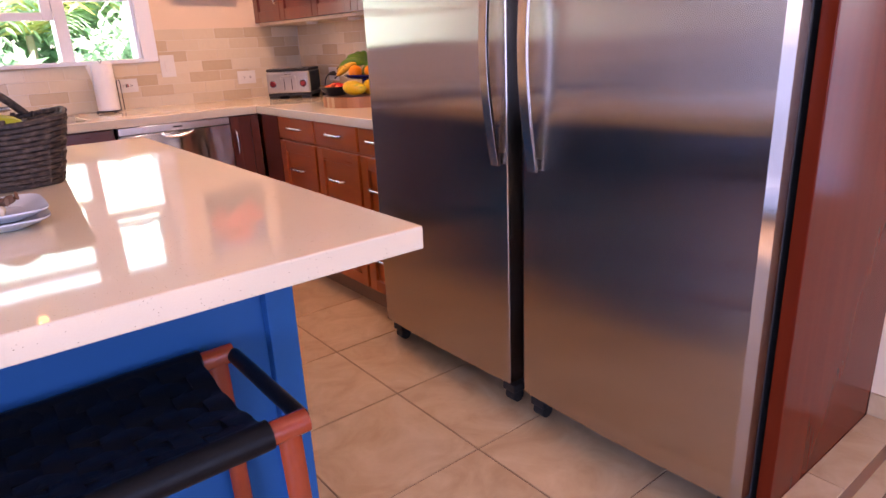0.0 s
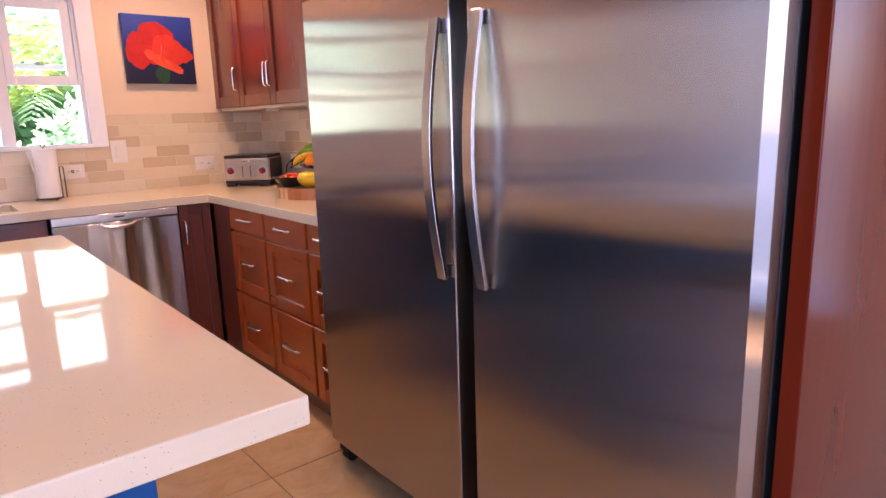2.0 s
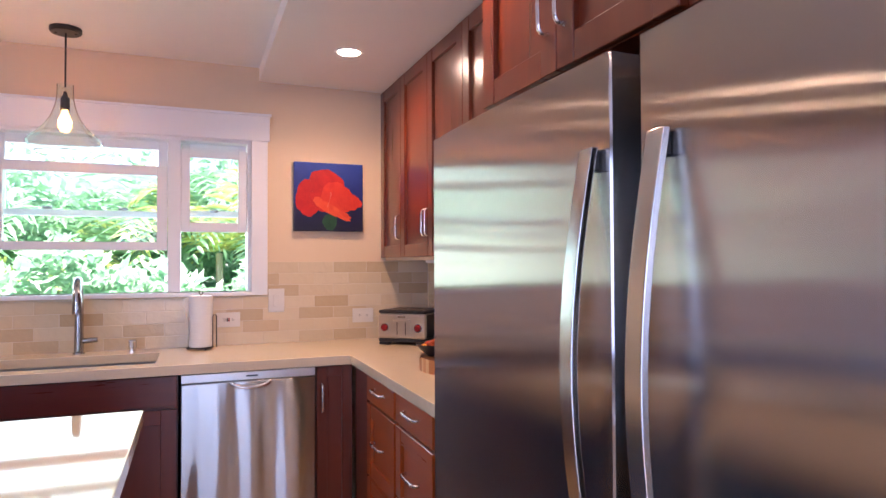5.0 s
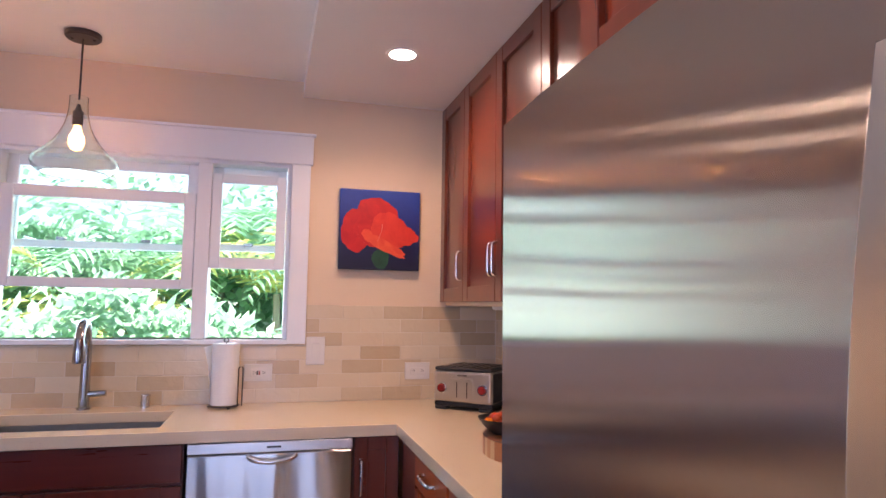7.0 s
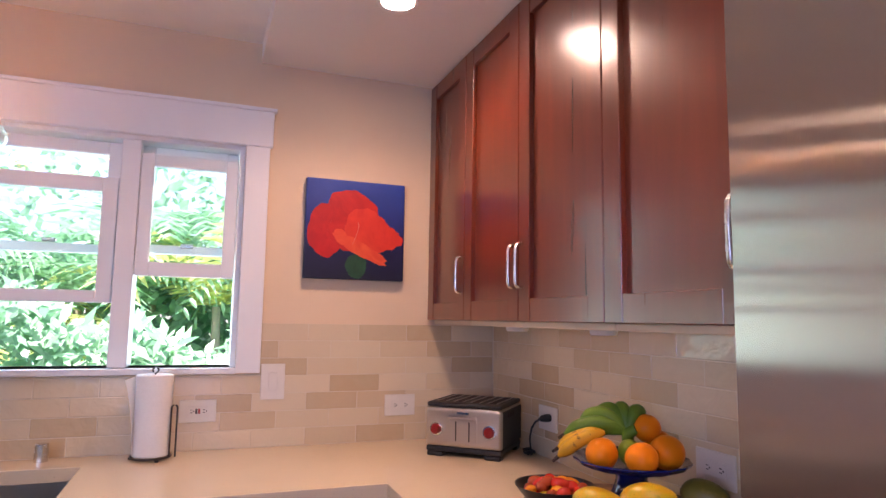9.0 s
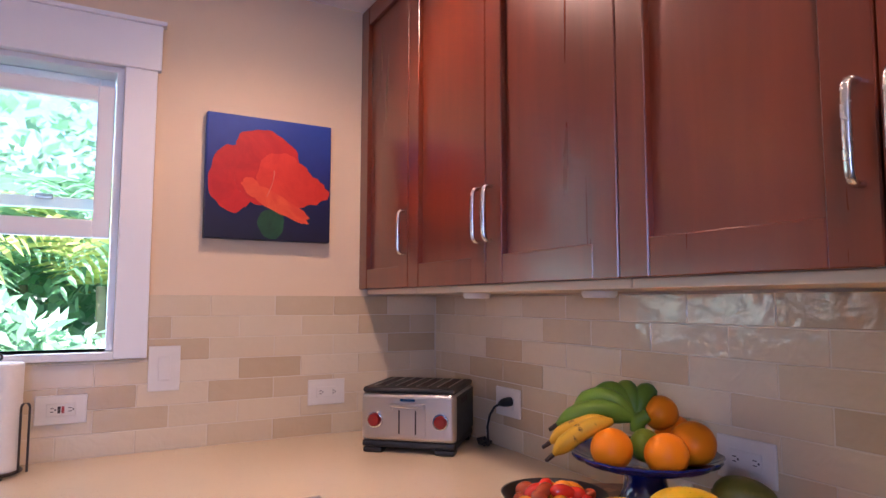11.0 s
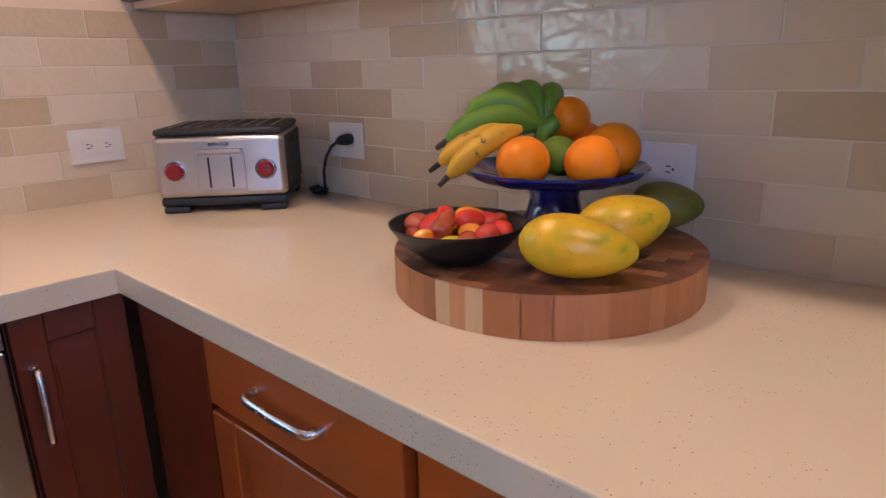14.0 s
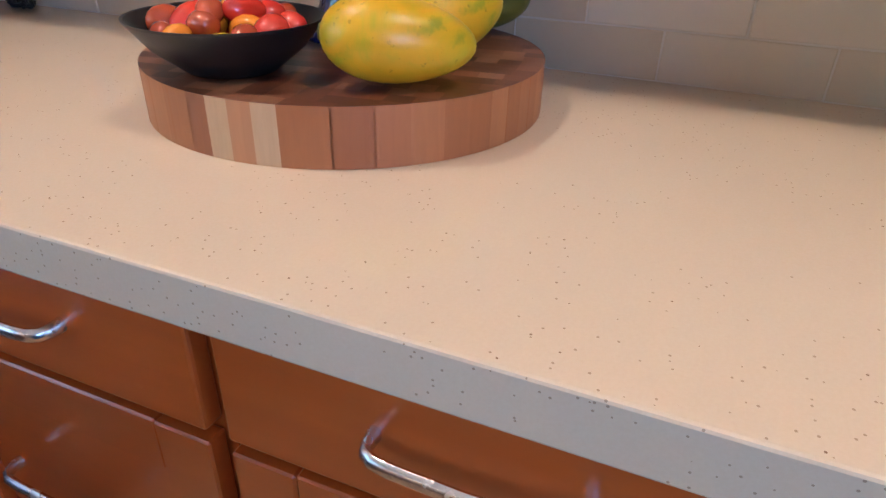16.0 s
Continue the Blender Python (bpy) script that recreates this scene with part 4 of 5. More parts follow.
part("top", box(-tw / 2 + 0.002, tw / 2 - 0.002, 0.004, td - 0.004, th - 0.0155, th, 0.007, 3), DGREY, tm, "dark grey top with bread slots")
part("base", box(-tw / 2 + 0.002, tw / 2 - 0.002, 0.004, td - 0.004, 0.016, 0.0338, 0.004), BLACKM, tm, "black plastic base")
for fx0 in (-tw / 2 + 0.005, tw / 2 - 0.062):
    for fy0 in (0.002, td - 0.046):
        part("foot", box(fx0, fx0 + 0.057, fy0, fy0 + 0.044, 0.0, 0.0158, 0.005), BLACKM, tm)
for k in range(4):
    x = -0.093 + 0.062 * k
    part("bread_slot", box(x - 0.014, x + 0.014, 0.045, td - 0.03, th - 0.004, th + 0.0006, 0.0015), SLOT, tm)
    part("slot_rim", boxes([(x - 0.018, x - 0.0145, 0.04, td - 0.025, th - 0.002, th + 0.002), (x + 0.0145, x + 0.018, 0.04, td - 0.025, th - 0.002, th + 0.002)], 0.0008), TST, tm)
for sgn in (-1, 1):
    part("side_panel", box(sgn * (tw / 2 + 0.0015), sgn * (tw / 2 - 0.004), 0.016, td - 0.012, 0.040, th - 0.022, 0.0015), DGREY, tm, "dark grey side panel")
part("front_plate", box(-0.052, 0.052, -0.003, 0.004, 0.05, 0.128, 0.0015), TST, tm)
part("lever_bar", box(-0.05, 0.05, -0.018, -0.006, 0.131, 0.141, 0.004), TST, tm, "steel lever bar")
for x in (-0.047, 0.047):
    part("lever_bracket", box(x - 0.004, x + 0.004, -0.010, 0.002, 0.12, 0.14, 0.001), TST, tm)
for x in (-0.024, 0.024):
    part("lever_slot", box(x - 0.0022, x + 0.0022, -0.0036, -0.001, 0.056, 0.122), SLOT, tm)
part("badge", box(-0.022, 0.022, -0.0018, 0.004, 0.146, 0.154, 0.0005), CHROME, tm, "small raised maker's badge")
for x in (-0.096, 0.096):
    k = part("knob", moved(lathe([(0.0, 0.0), (0.019, 0.0), (0.018, 0.014), (0.014, 0.019), (0.0, 0.020)], 24), pose(x, 0.0, 0.093, 90)), RKNOB, tm, "dark red control knob")
    part("knob_ring", moved(lathe([(0.018, 0.0), (0.0235, 0.0), (0.0225, 0.006), (0.0185, 0.006)], 24), pose(x, 0.0, 0.093, 90)), CHROME, k, "chrome knob ring")
for k in range(3):
    part("side_vent", box(tw / 2 + 0.0010, tw / 2 + 0.0022, 0.07 + 0.03 * k, 0.088 + 0.03 * k, 0.135, 0.152, 0.0003), SLOT, tm)
cord = thing("power_cord", (-0.05, -0.5, TOP), "black toaster cord and plug in the outlet", "cable")
part("plug", tube([(-0.020, -0.492, 1.080), (-0.032, -0.492, 1.080), (-0.050, -0.492, 1.079), (-0.060, -0.492, 1.076)], [0.013, 0.014, 0.011, 0.006], 12), BLACKM, cord)
pts = [(-0.058, -0.492, 1.077), (-0.072, -0.486, 1.068), (-0.080, -0.474, 1.045), (-0.078, -0.458, 1.010), (-0.066, -0.442, 0.975), (-0.055, -0.43, 0.950), (-0.045, -0.41, TOP + 0.004), (-0.035, -0.37, TOP + 0.004), (-0.028, -0.33, TOP + 0.004)]
part("cable", tube(pts, 0.0035, 8), BLACKM, cord)
bundle = [(-0.04 + 0.022 * math.cos(a * 0.9), -0.385 + 0.035 * math.sin(a), TOP + 0.006 + 0.0035 * (a % 3)) for a in [0.4 * k for k in range(48)]]
part("cable_bundle", tube(bundle, 0.0035, 8), BLACKM, cord)

# ---- fruit ----
BX, BY, BR, BH = -0.252, -1.192, 0.213, 0.055
BOARD = thing("round_cutting_board", (BX, BY, TOP), "thick round end-grain wooden cutting board", "cutting board")
m, nt, b = material("end_grain_wood", (0.35, 0.18, 0.09), 0.45)
gi = nt.nodes.new("ShaderNodeObjectInfo")
gc = ramp(nt, gi.outputs["Random"], [(0.0, (0.36, 0.125, 0.040)), (0.4, (0.46, 0.175, 0.058)), (0.8, (0.54, 0.23, 0.085)), (0.87, (0.58, 0.28, 0.12)), (0.91, (0.66, 0.44, 0.23)), (1.0, (0.70, 0.48, 0.27))])
rings = noise_tex(nt, world_coords(nt, (60, 60, 6)), 2, 5, 0.6, 0.8)
gc = mix(nt, span(nt, rings, 0, 0.4), gc, (0.20, 0.08, 0.04))
nt.links.new(gc, b.inputs["Base Color"])
bump(nt, b, rings, 0.1, 0.0008)
ENDGRAIN = m
# block tops take a darker end grain than the sides
m, nt, b = material("darker_end_grain_top", (0.16, 0.065, 0.032), 0.38)
gi = nt.nodes.new("ShaderNodeObjectInfo")
gc = ramp(nt, gi.outputs["Random"], [(0.0, (0.10, 0.036, 0.018)), (0.4, (0.17, 0.060, 0.028)), (0.8, (0.28, 0.105, 0.050)), (1.0, (0.38, 0.18, 0.09))])
rings = noise_tex(nt, world_coords(nt, (90, 90, 6)), 2, 5, 0.6, 0.8)
nt.links.new(mix(nt, span(nt, rings, 0, 0.5), gc, (0.07, 0.028, 0.016)), b.inputs["Base Color"])
bump(nt, b, rings, 0.15, 0.0008)
ENDTOP = m
STRIP = 0.021
ns = int(2 * BR / STRIP) + 1
for i in range(ns):
    # upright strips cut to the round outline, each a stack of end-grain blocks
    x0, x1 = -BR + i * 2 * BR / ns, -BR + (i + 1) * 2 * BR / ns
    span_y = math.sqrt(max(0, BR * BR - min(x0 * x0, x1 * x1))) if x0 * x1 > 0 else BR
    nb = max(1, round(2 * span_y / 0.024))
    for j in range(nb):
        y0, y1 = -span_y + j * 2 * span_y / nb, -span_y + (j + 1) * 2 * span_y / nb

        def edge(x, y):
            r = math.hypot(x, y)
            return (x, y) if r <= BR else (x * BR / r, y * BR / r)
        pts = []
        for (ax, ay), (bx2, by2) in (((x0, y0), (x1, y0)), ((x1, y0), (x1, y1)), ((x1, y1), (x0, y1)), ((x0, y1), (x0, y0))):
            for k in range(5): pts.append(edge(ax + (bx2 - ax) * k / 5, ay + (by2 - ay) * k / 5))
        keep = []
        for p in pts:
            if not keep or math.hypot(p[0] - keep[-1][0], p[1] - keep[-1][1]) > 0.0008: keep.append(p)
        if len(keep) < 3: continue
        bm = bmesh.new()
        c, s = math.cos(radians(8)), math.sin(radians(8))
        loop = [(BX + p[0] * c - p[1] * s, BY + p[0] * s + p[1] * c) for p in keep]
        top = [bm.verts.new((x, y, TOP + BH)) for x, y in loop]
        low = [bm.verts.new((x, y, TOP + 0.0005)) for x, y in loop]
        try:
            bm.faces.new(top).material_index = 1; bm.faces.new(list(reversed(low)))
            for k in range(len(loop)): bm.faces.new((top[k], low[k], low[(k + 1) % len(loop)], top[(k + 1) % len(loop)]))
        except ValueError:
            bm.free(); continue
        bmesh.ops.recalc_face_normals(bm, faces=bm.faces[:])
        part("wood_block", bm, [ENDGRAIN, ENDTOP], BOARD, smooth=None)
ZB = TOP + BH + 0.0006

# bowl of tomatoes
bx, by = -0.382, -1.141
single("black_bowl", lathe([(0.0, 0.0), (0.042, 0.0), (0.047, 0.004), (0.070, 0.022), (0.089, 0.046), (0.0900, 0.0485), (0.0875, 0.048), (0.068, 0.026), (0.045, 0.009), (0.0, 0.006)], 48, (bx, by, ZB)), plain("matte_black_stoneware", (0.012, 0.012, 0.013), 0.42, 80, 0.2), "matte black shallow stoneware bowl", "bowl")
TOM = [fruit_skin("tomato_" + n, a, c2, sp, 8, 0.14, 20, 0.75) for n, a, c2, sp in (("red", (0.60, 0.022, 0.014), (0.70, 0.05, 0.016), (0.75, 0.10, 0.03)), ("orange", (0.85, 0.25, 0.012), (0.88, 0.33, 0.02), (0.8, 0.38, 0.03)), ("yellow", (0.68, 0.46, 0.02), (0.55, 0.45, 0.03), (0.4, 0.40, 0.03)), ("brown", (0.38, 0.05, 0.02), (0.46, 0.09, 0.025), (0.28, 0.05, 0.02)))]
for m in TOM: m.node_tree.nodes["Principled BSDF"].inputs["Specular IOR Level"].default_value = 0.8


def blob(rx, ry, rz, n=16, pinch=0.0, rng=None):
    """A closed fruit body, narrower towards +x by pinch."""
    bm = bmesh.new()
    bmesh.ops.create_uvsphere(bm, u_segments=n * 2, v_segments=n, radius=1)
    ph = rng.uniform(0, 6.28) if rng else 0
    for v in bm.verts:
        k = 1 - pinch * (v.co.z + 1) / 2
        wob = 1 + 0.018 * math.sin(3 * math.atan2(v.co.y, v.co.x) + ph)
        v.co = Vector((v.co.z * rx, v.co.x * ry * k * wob, v.co.y * rz * k * wob))
    return bm


rng = random.Random(4)
layers = [(0.026, 8, 0.044), (0.037, 9, 0.058), (0.042, 6, 0.032), (0.052, 4, 0.020)]
for z, n, rad in layers:
    for k in range(n):
        a = 2 * math.pi * k / n + rng.uniform(-0.2, 0.2) + z * 30
        r = 0.0138 * rng.uniform(0.90, 1.15)
        bm = moved(blob(r * rng.uniform(1.2, 1.6), r, r, 8, 0.1, rng), pose(bx + rad * math.cos(a), by + rad * math.sin(a), ZB + z + rng.uniform(-0.004, 0.004), rng.uniform(0, 90), rng.uniform(-30, 30), rng.uniform(0, 360)))
        kind = rng.choice((0, 0, 0, 0, 0, 1, 1, 2, 0, 3))
        single("tomato", bm, TOM[kind], ("small glossy red tomato", "small glossy orange tomato", "small yellow green tomato", "small brown red tomato")[kind] + " heaped in the black bowl", "tomato", "tomatoes in the bowl", smooth=80)

# footed cake stand
sx, sy = -0.192, -1.165
COBALT = plain("cobalt_glazed_ceramic", (0.004, 0.011, 0.12), 0.12, 25, 0.5, 0.5)
st = thing("cake_stand", (sx, sy, ZB), "cobalt blue glazed footed stand with a ruffled rim", "cake stand")
part("foot", lathe([(0.0, 0.0), (0.060, 0.0), (0.061, 0.005), (0.050, 0.014), (0.040, 0.035), (0.036, 0.055), (0.040, 0.073), (0.0, 0.073)], 40, (sx, sy, ZB)), COBALT, st)
part("plate", lathe([(0.0, 0.071), (0.060, 0.072), (0.108, 0.081), (0.128, 0.090), (0.1335, 0.097), (0.132, 0.100), (0.124, 0.095), (0.105, 0.087), (0.060, 0.079), (0.0, 0.078)], 72, (sx, sy, ZB), 0.016, 16), COBALT, st, "ruffled blue plate")
ZP = ZB + 0.080
RV, VV = Vector((0.60, -0.80, 0)), Vector((0.80, 0.60, 0))


def on_plate(r, v, z):
    return Vector((sx, sy, ZP + z)) + RV * r + VV * v


ORANGE = fruit_skin("orange_peel", (0.86, 0.22, 0.003), (0.90, 0.27, 0.004), (0.80, 0.18, 0.003), 5, 0.38, 420, 0.68)
for r, v, z, s in ((-0.048, -0.066, 0.033, 0.0368), (0.044, -0.068, 0.033, 0.0368), (0.082, 0.000, 0.041, 0.040), (0.022, 0.055, 0.082, 0.0335), (0.045, 0.072, 0.042, 0.036)):
    bm = moved(blob(s * 0.97, s, s, 16, 0.0, rng), Matrix.Translation(on_plate(r, v, z)) @ pose(0, 0, 0, rng.uniform(0, 360), 70, rng.uniform(0, 360)))
    o = single("orange", bm, ORANGE, "ripe orange with dimpled peel on the blue stand", "orange", "oranges on the stand", smooth=80)
bm = moved(blob(0.034, 0.029, 0.029, 12, 0.05, rng), Matrix.Translation(on_plate(0.004, -0.022, 0.036)) @ pose(0, 0, 0, 20, -10, 50))
single("lime", bm, fruit_skin("lime_peel", (0.10, 0.17, 0.015), (0.16, 0.22, 0.02), (0.08, 0.12, 0.012), 8, 0.35, 300), "dark green lime between the oranges", "lime", smooth=80)


def banana(parent, p0, p1, bow, mat, fat=0.0165, tip=None):
    """A banana from its neck p0 to its tip p1, bowed upwards."""
    a, b2 = Vector(p0), Vector(p1)
    n = 16
    pts = [a.lerp(b2, i / n) + Vector((0, 0, bow * math.sin(math.pi * i / n))) for i in range(n + 1)]
    rad = [fat * (0.30 + 0.70 * min(1, i / n / 0.28) ** 0.8) * (1 if i / n < 0.80 else max(0.28, 1 - ((i / n - 0.80) / 0.20) ** 1.5 * 0.72)) for i in range(n + 1)]
    bn = part("banana", tube(pts, rad, 10), mat, parent, smooth=70)
    d = (pts[-1] - pts[-2]).normalized()
    part("tip", tube([pts[-1] - d * 0.003, pts[-1] + d * 0.008, pts[-1] + d * 0.018], [rad[-1] * 1.05, rad[-1] * 0.9, rad[-1] * 0.75], 8), tip or BTIP, bn, "dark withered tip")
    return bn


BTIP = plain("banana_tip_brown", (0.035, 0.02, 0.012), 0.8)
GREEN = fruit_skin("green_banana_skin", (0.10, 0.20, 0.022), (0.15, 0.27, 0.03), (0.07, 0.14, 0.02), 6, 0.38, 60, 0.7)
YELLOW = fruit_skin("yellow_banana_skin", (0.58, 0.30, 0.015), (0.68, 0.40, 0.03), (0.10, 0.05, 0.015), 12, 0.42, 60, 0.62)
neck = on_plate(-0.016, 0.030, 0.070)
gb = thing("green_banana_bunch", on_plate(-0.08, 0.02, 0), "bunch of unripe green bananas on the stand", "bananas")
for r, v, z, bow in ((-0.170, -0.02, 0.066, 0.030), (-0.142, 0.02, 0.096, 0.036), (-0.112, 0.06, 0.104, 0.042), (-0.058, 0.075, 0.112, 0.040), (0.004, 0.085, 0.110, 0.036), (-0.14, 0.0, 0.046, 0.028)):
    banana(gb, neck, on_plate(r * 0.92, v, z - 0.008), bow * 0.85, GREEN, 0.0180)
part("stem", tube([neck - Vector((0, 0, 0.02)), neck, neck + RV * 0.02 + Vector((0, 0, 0.012))], [0.014, 0.017, 0.012], 10), GREEN, gb, "thick green bunch stem")
yb = thing("yellow_banana_bunch", on_plate(-0.10, -0.04, 0), "ripe yellow bananas with brown tips on the stand", "bananas")
for a3, b3 in (((-0.050, -0.035, 0.076), (-0.150, -0.075, 0.016)), ((-0.060, -0.005, 0.070), (-0.166, -0.035, 0.028))):
    banana(yb, on_plate(*a3), on_plate(*b3), 0.012, YELLOW, 0.0165)

# papayas
def papaya_skin(name, ripe, unripe, streak, rough):
    """Ripe and unripe patches in long streaks, with small freckles."""
    m, nt, b = material(name, ripe, rough)
    v = coords(nt)
    big = ramp(nt, noise_tex(nt, coords(nt, (7, 14, 14)), 1.6, 4, 0.6, 0.8), [(0.42, (0, 0, 0)), (0.66, (1, 1, 1))])
    col = mix(nt, big, ripe, unripe)
    col = mix(nt, ramp(nt, noise_tex(nt, v, 34, 3), [(0.60, (0, 0, 0)), (0.70, (0.7, 0.7, 0.7))]), col, streak)
    col = mix(nt, ramp(nt, noise_tex(nt, v, 150, 2), [(0.66, (0, 0, 0)), (0.74, (0.5, 0.5, 0.5))]), col, (0.20, 0.12, 0.02))
    nt.links.new(col, b.inputs["Base Color"])
    bump(nt, b, noise_tex(nt, v, 60, 3), 0.2, 0.0015)
    return m


PAP = papaya_skin("papaya_skin", (0.74, 0.42, 0.006), (0.52, 0.42, 0.010), (0.28, 0.32, 0.02), 0.34)
PAPG = papaya_skin("green_papaya_skin", (0.17, 0.15, 0.02), (0.11, 0.115, 0.016), (0.26, 0.20, 0.03), 0.45)
PSTEM = plain("papaya_stem_scar", (0.16, 0.15, 0.04), 0.8)
for x, y, l, d, yaw, pit, mat, label in ((-0.371, -1.312, 0.067, 0.0425, -62, 5, PAP, "ripe yellow papaya with green speckles"), (-0.258, -1.308, 0.060, 0.0450, -50, -14, PAP, "ripe yellow orange papaya on the board"), (-0.098, -1.296, 0.052, 0.0405, -60, 0, PAPG, "dark green unripe papaya on the board")):
    at = pose(x, y, ZB + d * 0.985, 0, pit, yaw)
    fruit = thing("papaya", (x, y, ZB), label, "papaya", "papayas on the board")
    part("flesh", moved(blob(l, d, d, 18, 0.30, rng), at), mat, fruit, smooth=80)
    part("stem_scar", moved(lathe([(0.0, -0.004), (0.008, -0.003), (0.007, 0.002), (0.0, 0.003)], 12), at @ pose(-l + 0.0015, 0, 0, 0, -90)), PSTEM, fruit, "dry brown green stem scar")

# ---- things on and at the island ----
kx, ky, kr = -1.985, -2.215, 0.165
bk = thing("wicker_basket", (kx, ky, TOP), "dark brown woven wicker basket with a handle", "basket")
m, nt, b = material("dark_wicker", (0.07, 0.045, 0.03), 0.6)
nt.links.new(ramp(nt, noise_tex(nt, world_coords(nt), 70, 4), [(0.35, (0.02, 0.014, 0.012)), (0.55, (0.065, 0.04, 0.028)), (0.72, (0.14, 0.10, 0.07))]), b.inputs["Base Color"])
bump(nt, b, noise_tex(nt, world_coords(nt), 220, 3), 0.5, 0.002)
WICKER = m


def oval(a, grow, lift=0.0):
    """A rounded-rectangle ring of the basket at angle a."""
    c, s = math.cos(a), math.sin(a)
    k = (abs(c) ** 3.4 + abs(s) ** 3.4) ** (-1 / 3.4)
    return Vector((kx + c * k * kr * grow, ky + s * k * kr * 0.78 * grow, TOP + lift))


rowsn = 13
for i in range(rowsn):
    u = i / (rowsn - 1)
    ring = []
    for k in range(73):
        a = 2 * math.pi * k / 72
        p = oval(a, 0.80 + 0.22 * u + 0.020 * (1 if (k // 3 + i) % 2 else -1) * 0.6, 0.008 + 0.162 * u + 0.012 * u * math.cos(2 * a))
        ring.append(p)
    part("wicker_strand", tube(ring, 0.0075, 6, cap=False), WICKER, bk)
for k in range(24):
    a = 2 * math.pi * (k + 0.5) / 24
    part("stake", tube([oval(a, 0.80 + 0.22 * u, 0.004 + 0.170 * u) for u in (0, 0.5, 1)], 0.006, 6), WICKER, bk)
part("bottom", lathe([(0.0, 0.002), (0.118, 0.002), (0.118, 0.008), (0.0, 0.008)], 32, (kx, ky, TOP)), WICKER, bk)
part("handle", tube([(kx - 0.10 + 0.20 * u, ky + 0.135 - 0.02 * math.sin(math.pi * u), TOP + 0.165 + 0.075 * math.sin(math.pi * u)) for u in [j / 12 for j in range(13)]], 0.011, 10), WICKER, bk, "thick woven handle")
bb = thing("basket_bananas", (kx, ky, TOP + 0.1), "yellow green bananas lying in the wicker basket", "bananas")
YG = fruit_skin("yellow_green_skin", (0.46, 0.42, 0.03), (0.34, 0.40, 0.03), (0.2, 0.2, 0.02), 6, 0.4, 60, 0.72)
for dy in (-0.055, -0.02, 0.015, 0.05):
    banana(bb, (kx - 0.10, ky + dy, TOP + 0.13), (kx + 0.09, ky + dy * 0.9, TOP + 0.135), 0.028, YG, 0.021)
for i, dz in enumerate((0.0, 0.017)):
    bm = bmesh.new()
    px2, py2, half = -2.055, -2.705, 0.105
    n = 6
    prof = [(0.62, 0.0), (0.66, 0.003), (0.86, 0.010), (1.0, 0.019), (1.0, 0.022), (0.84, 0.014), (0.64, 0.006)]
    rings2 = []
    for g2, z in prof:
        rings2.append([bm.verts.new((px2 + half * g2 * (abs(math.cos(a)) ** 5 + abs(math.sin(a)) ** 5) ** -0.2 * math.cos(a), py2 + half * g2 * (abs(math.cos(a)) ** 5 + abs(math.sin(a)) ** 5) ** -0.2 * math.sin(a), TOP + dz + z + 0.0005)) for a in [2 * math.pi * k / 48 for k in range(48)]])
    for a, b in zip(rings2, rings2[1:]):
        for k in range(48): bm.faces.new((a[k], a[(k + 1) % 48], b[(k + 1) % 48], b[k]))
    bm.faces.new(list(reversed(rings2[0]))); bm.faces.new(rings2[-1])
    bmesh.ops.recalc_face_normals(bm, faces=bm.faces[:])
    single("square_plate", bm, plain("white_blue_porcelain", (0.66, 0.72, 0.78), 0.15, 20, 0.03, 0.4), "white square porcelain plate in a stack of two", "plate", "stacked square plates", smooth=30)
WRAP = [plain("candy_" + n, c, 0.25, 60, 0.3) for n, c in (("red", (0.45, 0.03, 0.04)), ("cream", (0.6, 0.5, 0.36)), ("brown", (0.16, 0.08, 0.05)))]
for k in range(12):
    a = k * 2.4
    rr = 0.018 + 0.048 * (k / 12)
    c0 = (px2 + rr * math.cos(a), py2 + rr * math.sin(a), TOP + 0.034 + 0.012 * (1 - k / 12) + 0.004 * (k % 3))
    cd = local_thing("wrapped_candy", pose(*c0, rng.uniform(-20, 20), rng.uniform(-20, 20), rng.uniform(0, 360)), "small twist-wrapped candy on the square plate", "candy", "wrapped candies")
    part("wrapper", blob(0.016, 0.010, 0.009, 8), WRAP[k % 3], cd)
    for sgn in (-1, 1):
        part("twist", tube([(sgn * 0.014, 0, 0), (sgn * 0.019, 0, 0), (sgn * 0.027, 0, 0.002)], [0.003, 0.004, 0.009], 8, 0.4), WRAP[k % 3], cd)

# bar stool with a woven leather seat
stool = thing("bar_stool", (-1.92, -3.10, 0), "low wooden stool with a woven black leather seat", "stool")
SW = wooden("red_brown_stool_wood", (0.34, 0.050, 0.014), (0.22, 0.026, 0.009), "y", 0.22, 0.3)
m, nt, b = material("black_leather", (0.004, 0.004, 0.005), 0.28)
nt.links.new(span(nt, noise_tex(nt, world_coords(nt), 60, 5), 0.26, 0.5), b.inputs["Roughness"])
bump(nt, b, noise_tex(nt, world_coords(nt), 240, 4), 0.35, 0.0015)
b.inputs["Specular IOR Level"].default_value = 0.16
LEATHER = m
X0, X1, Y0, Y1, SZ = -2.26, -1.748, -3.392, -3.088, 0.705
for y in (Y0, Y1):
    part("long_rail", tube([(X0, y, SZ), (X1, y, SZ)], 0.019, 12), SW, stool)
    part("leather_roll", tube([(X0 + 0.055, y, SZ + 0.001), (X1 - 0.060, y, SZ + 0.001)], 0.023, 14), LEATHER, stool, "leather wrapped over the rail")
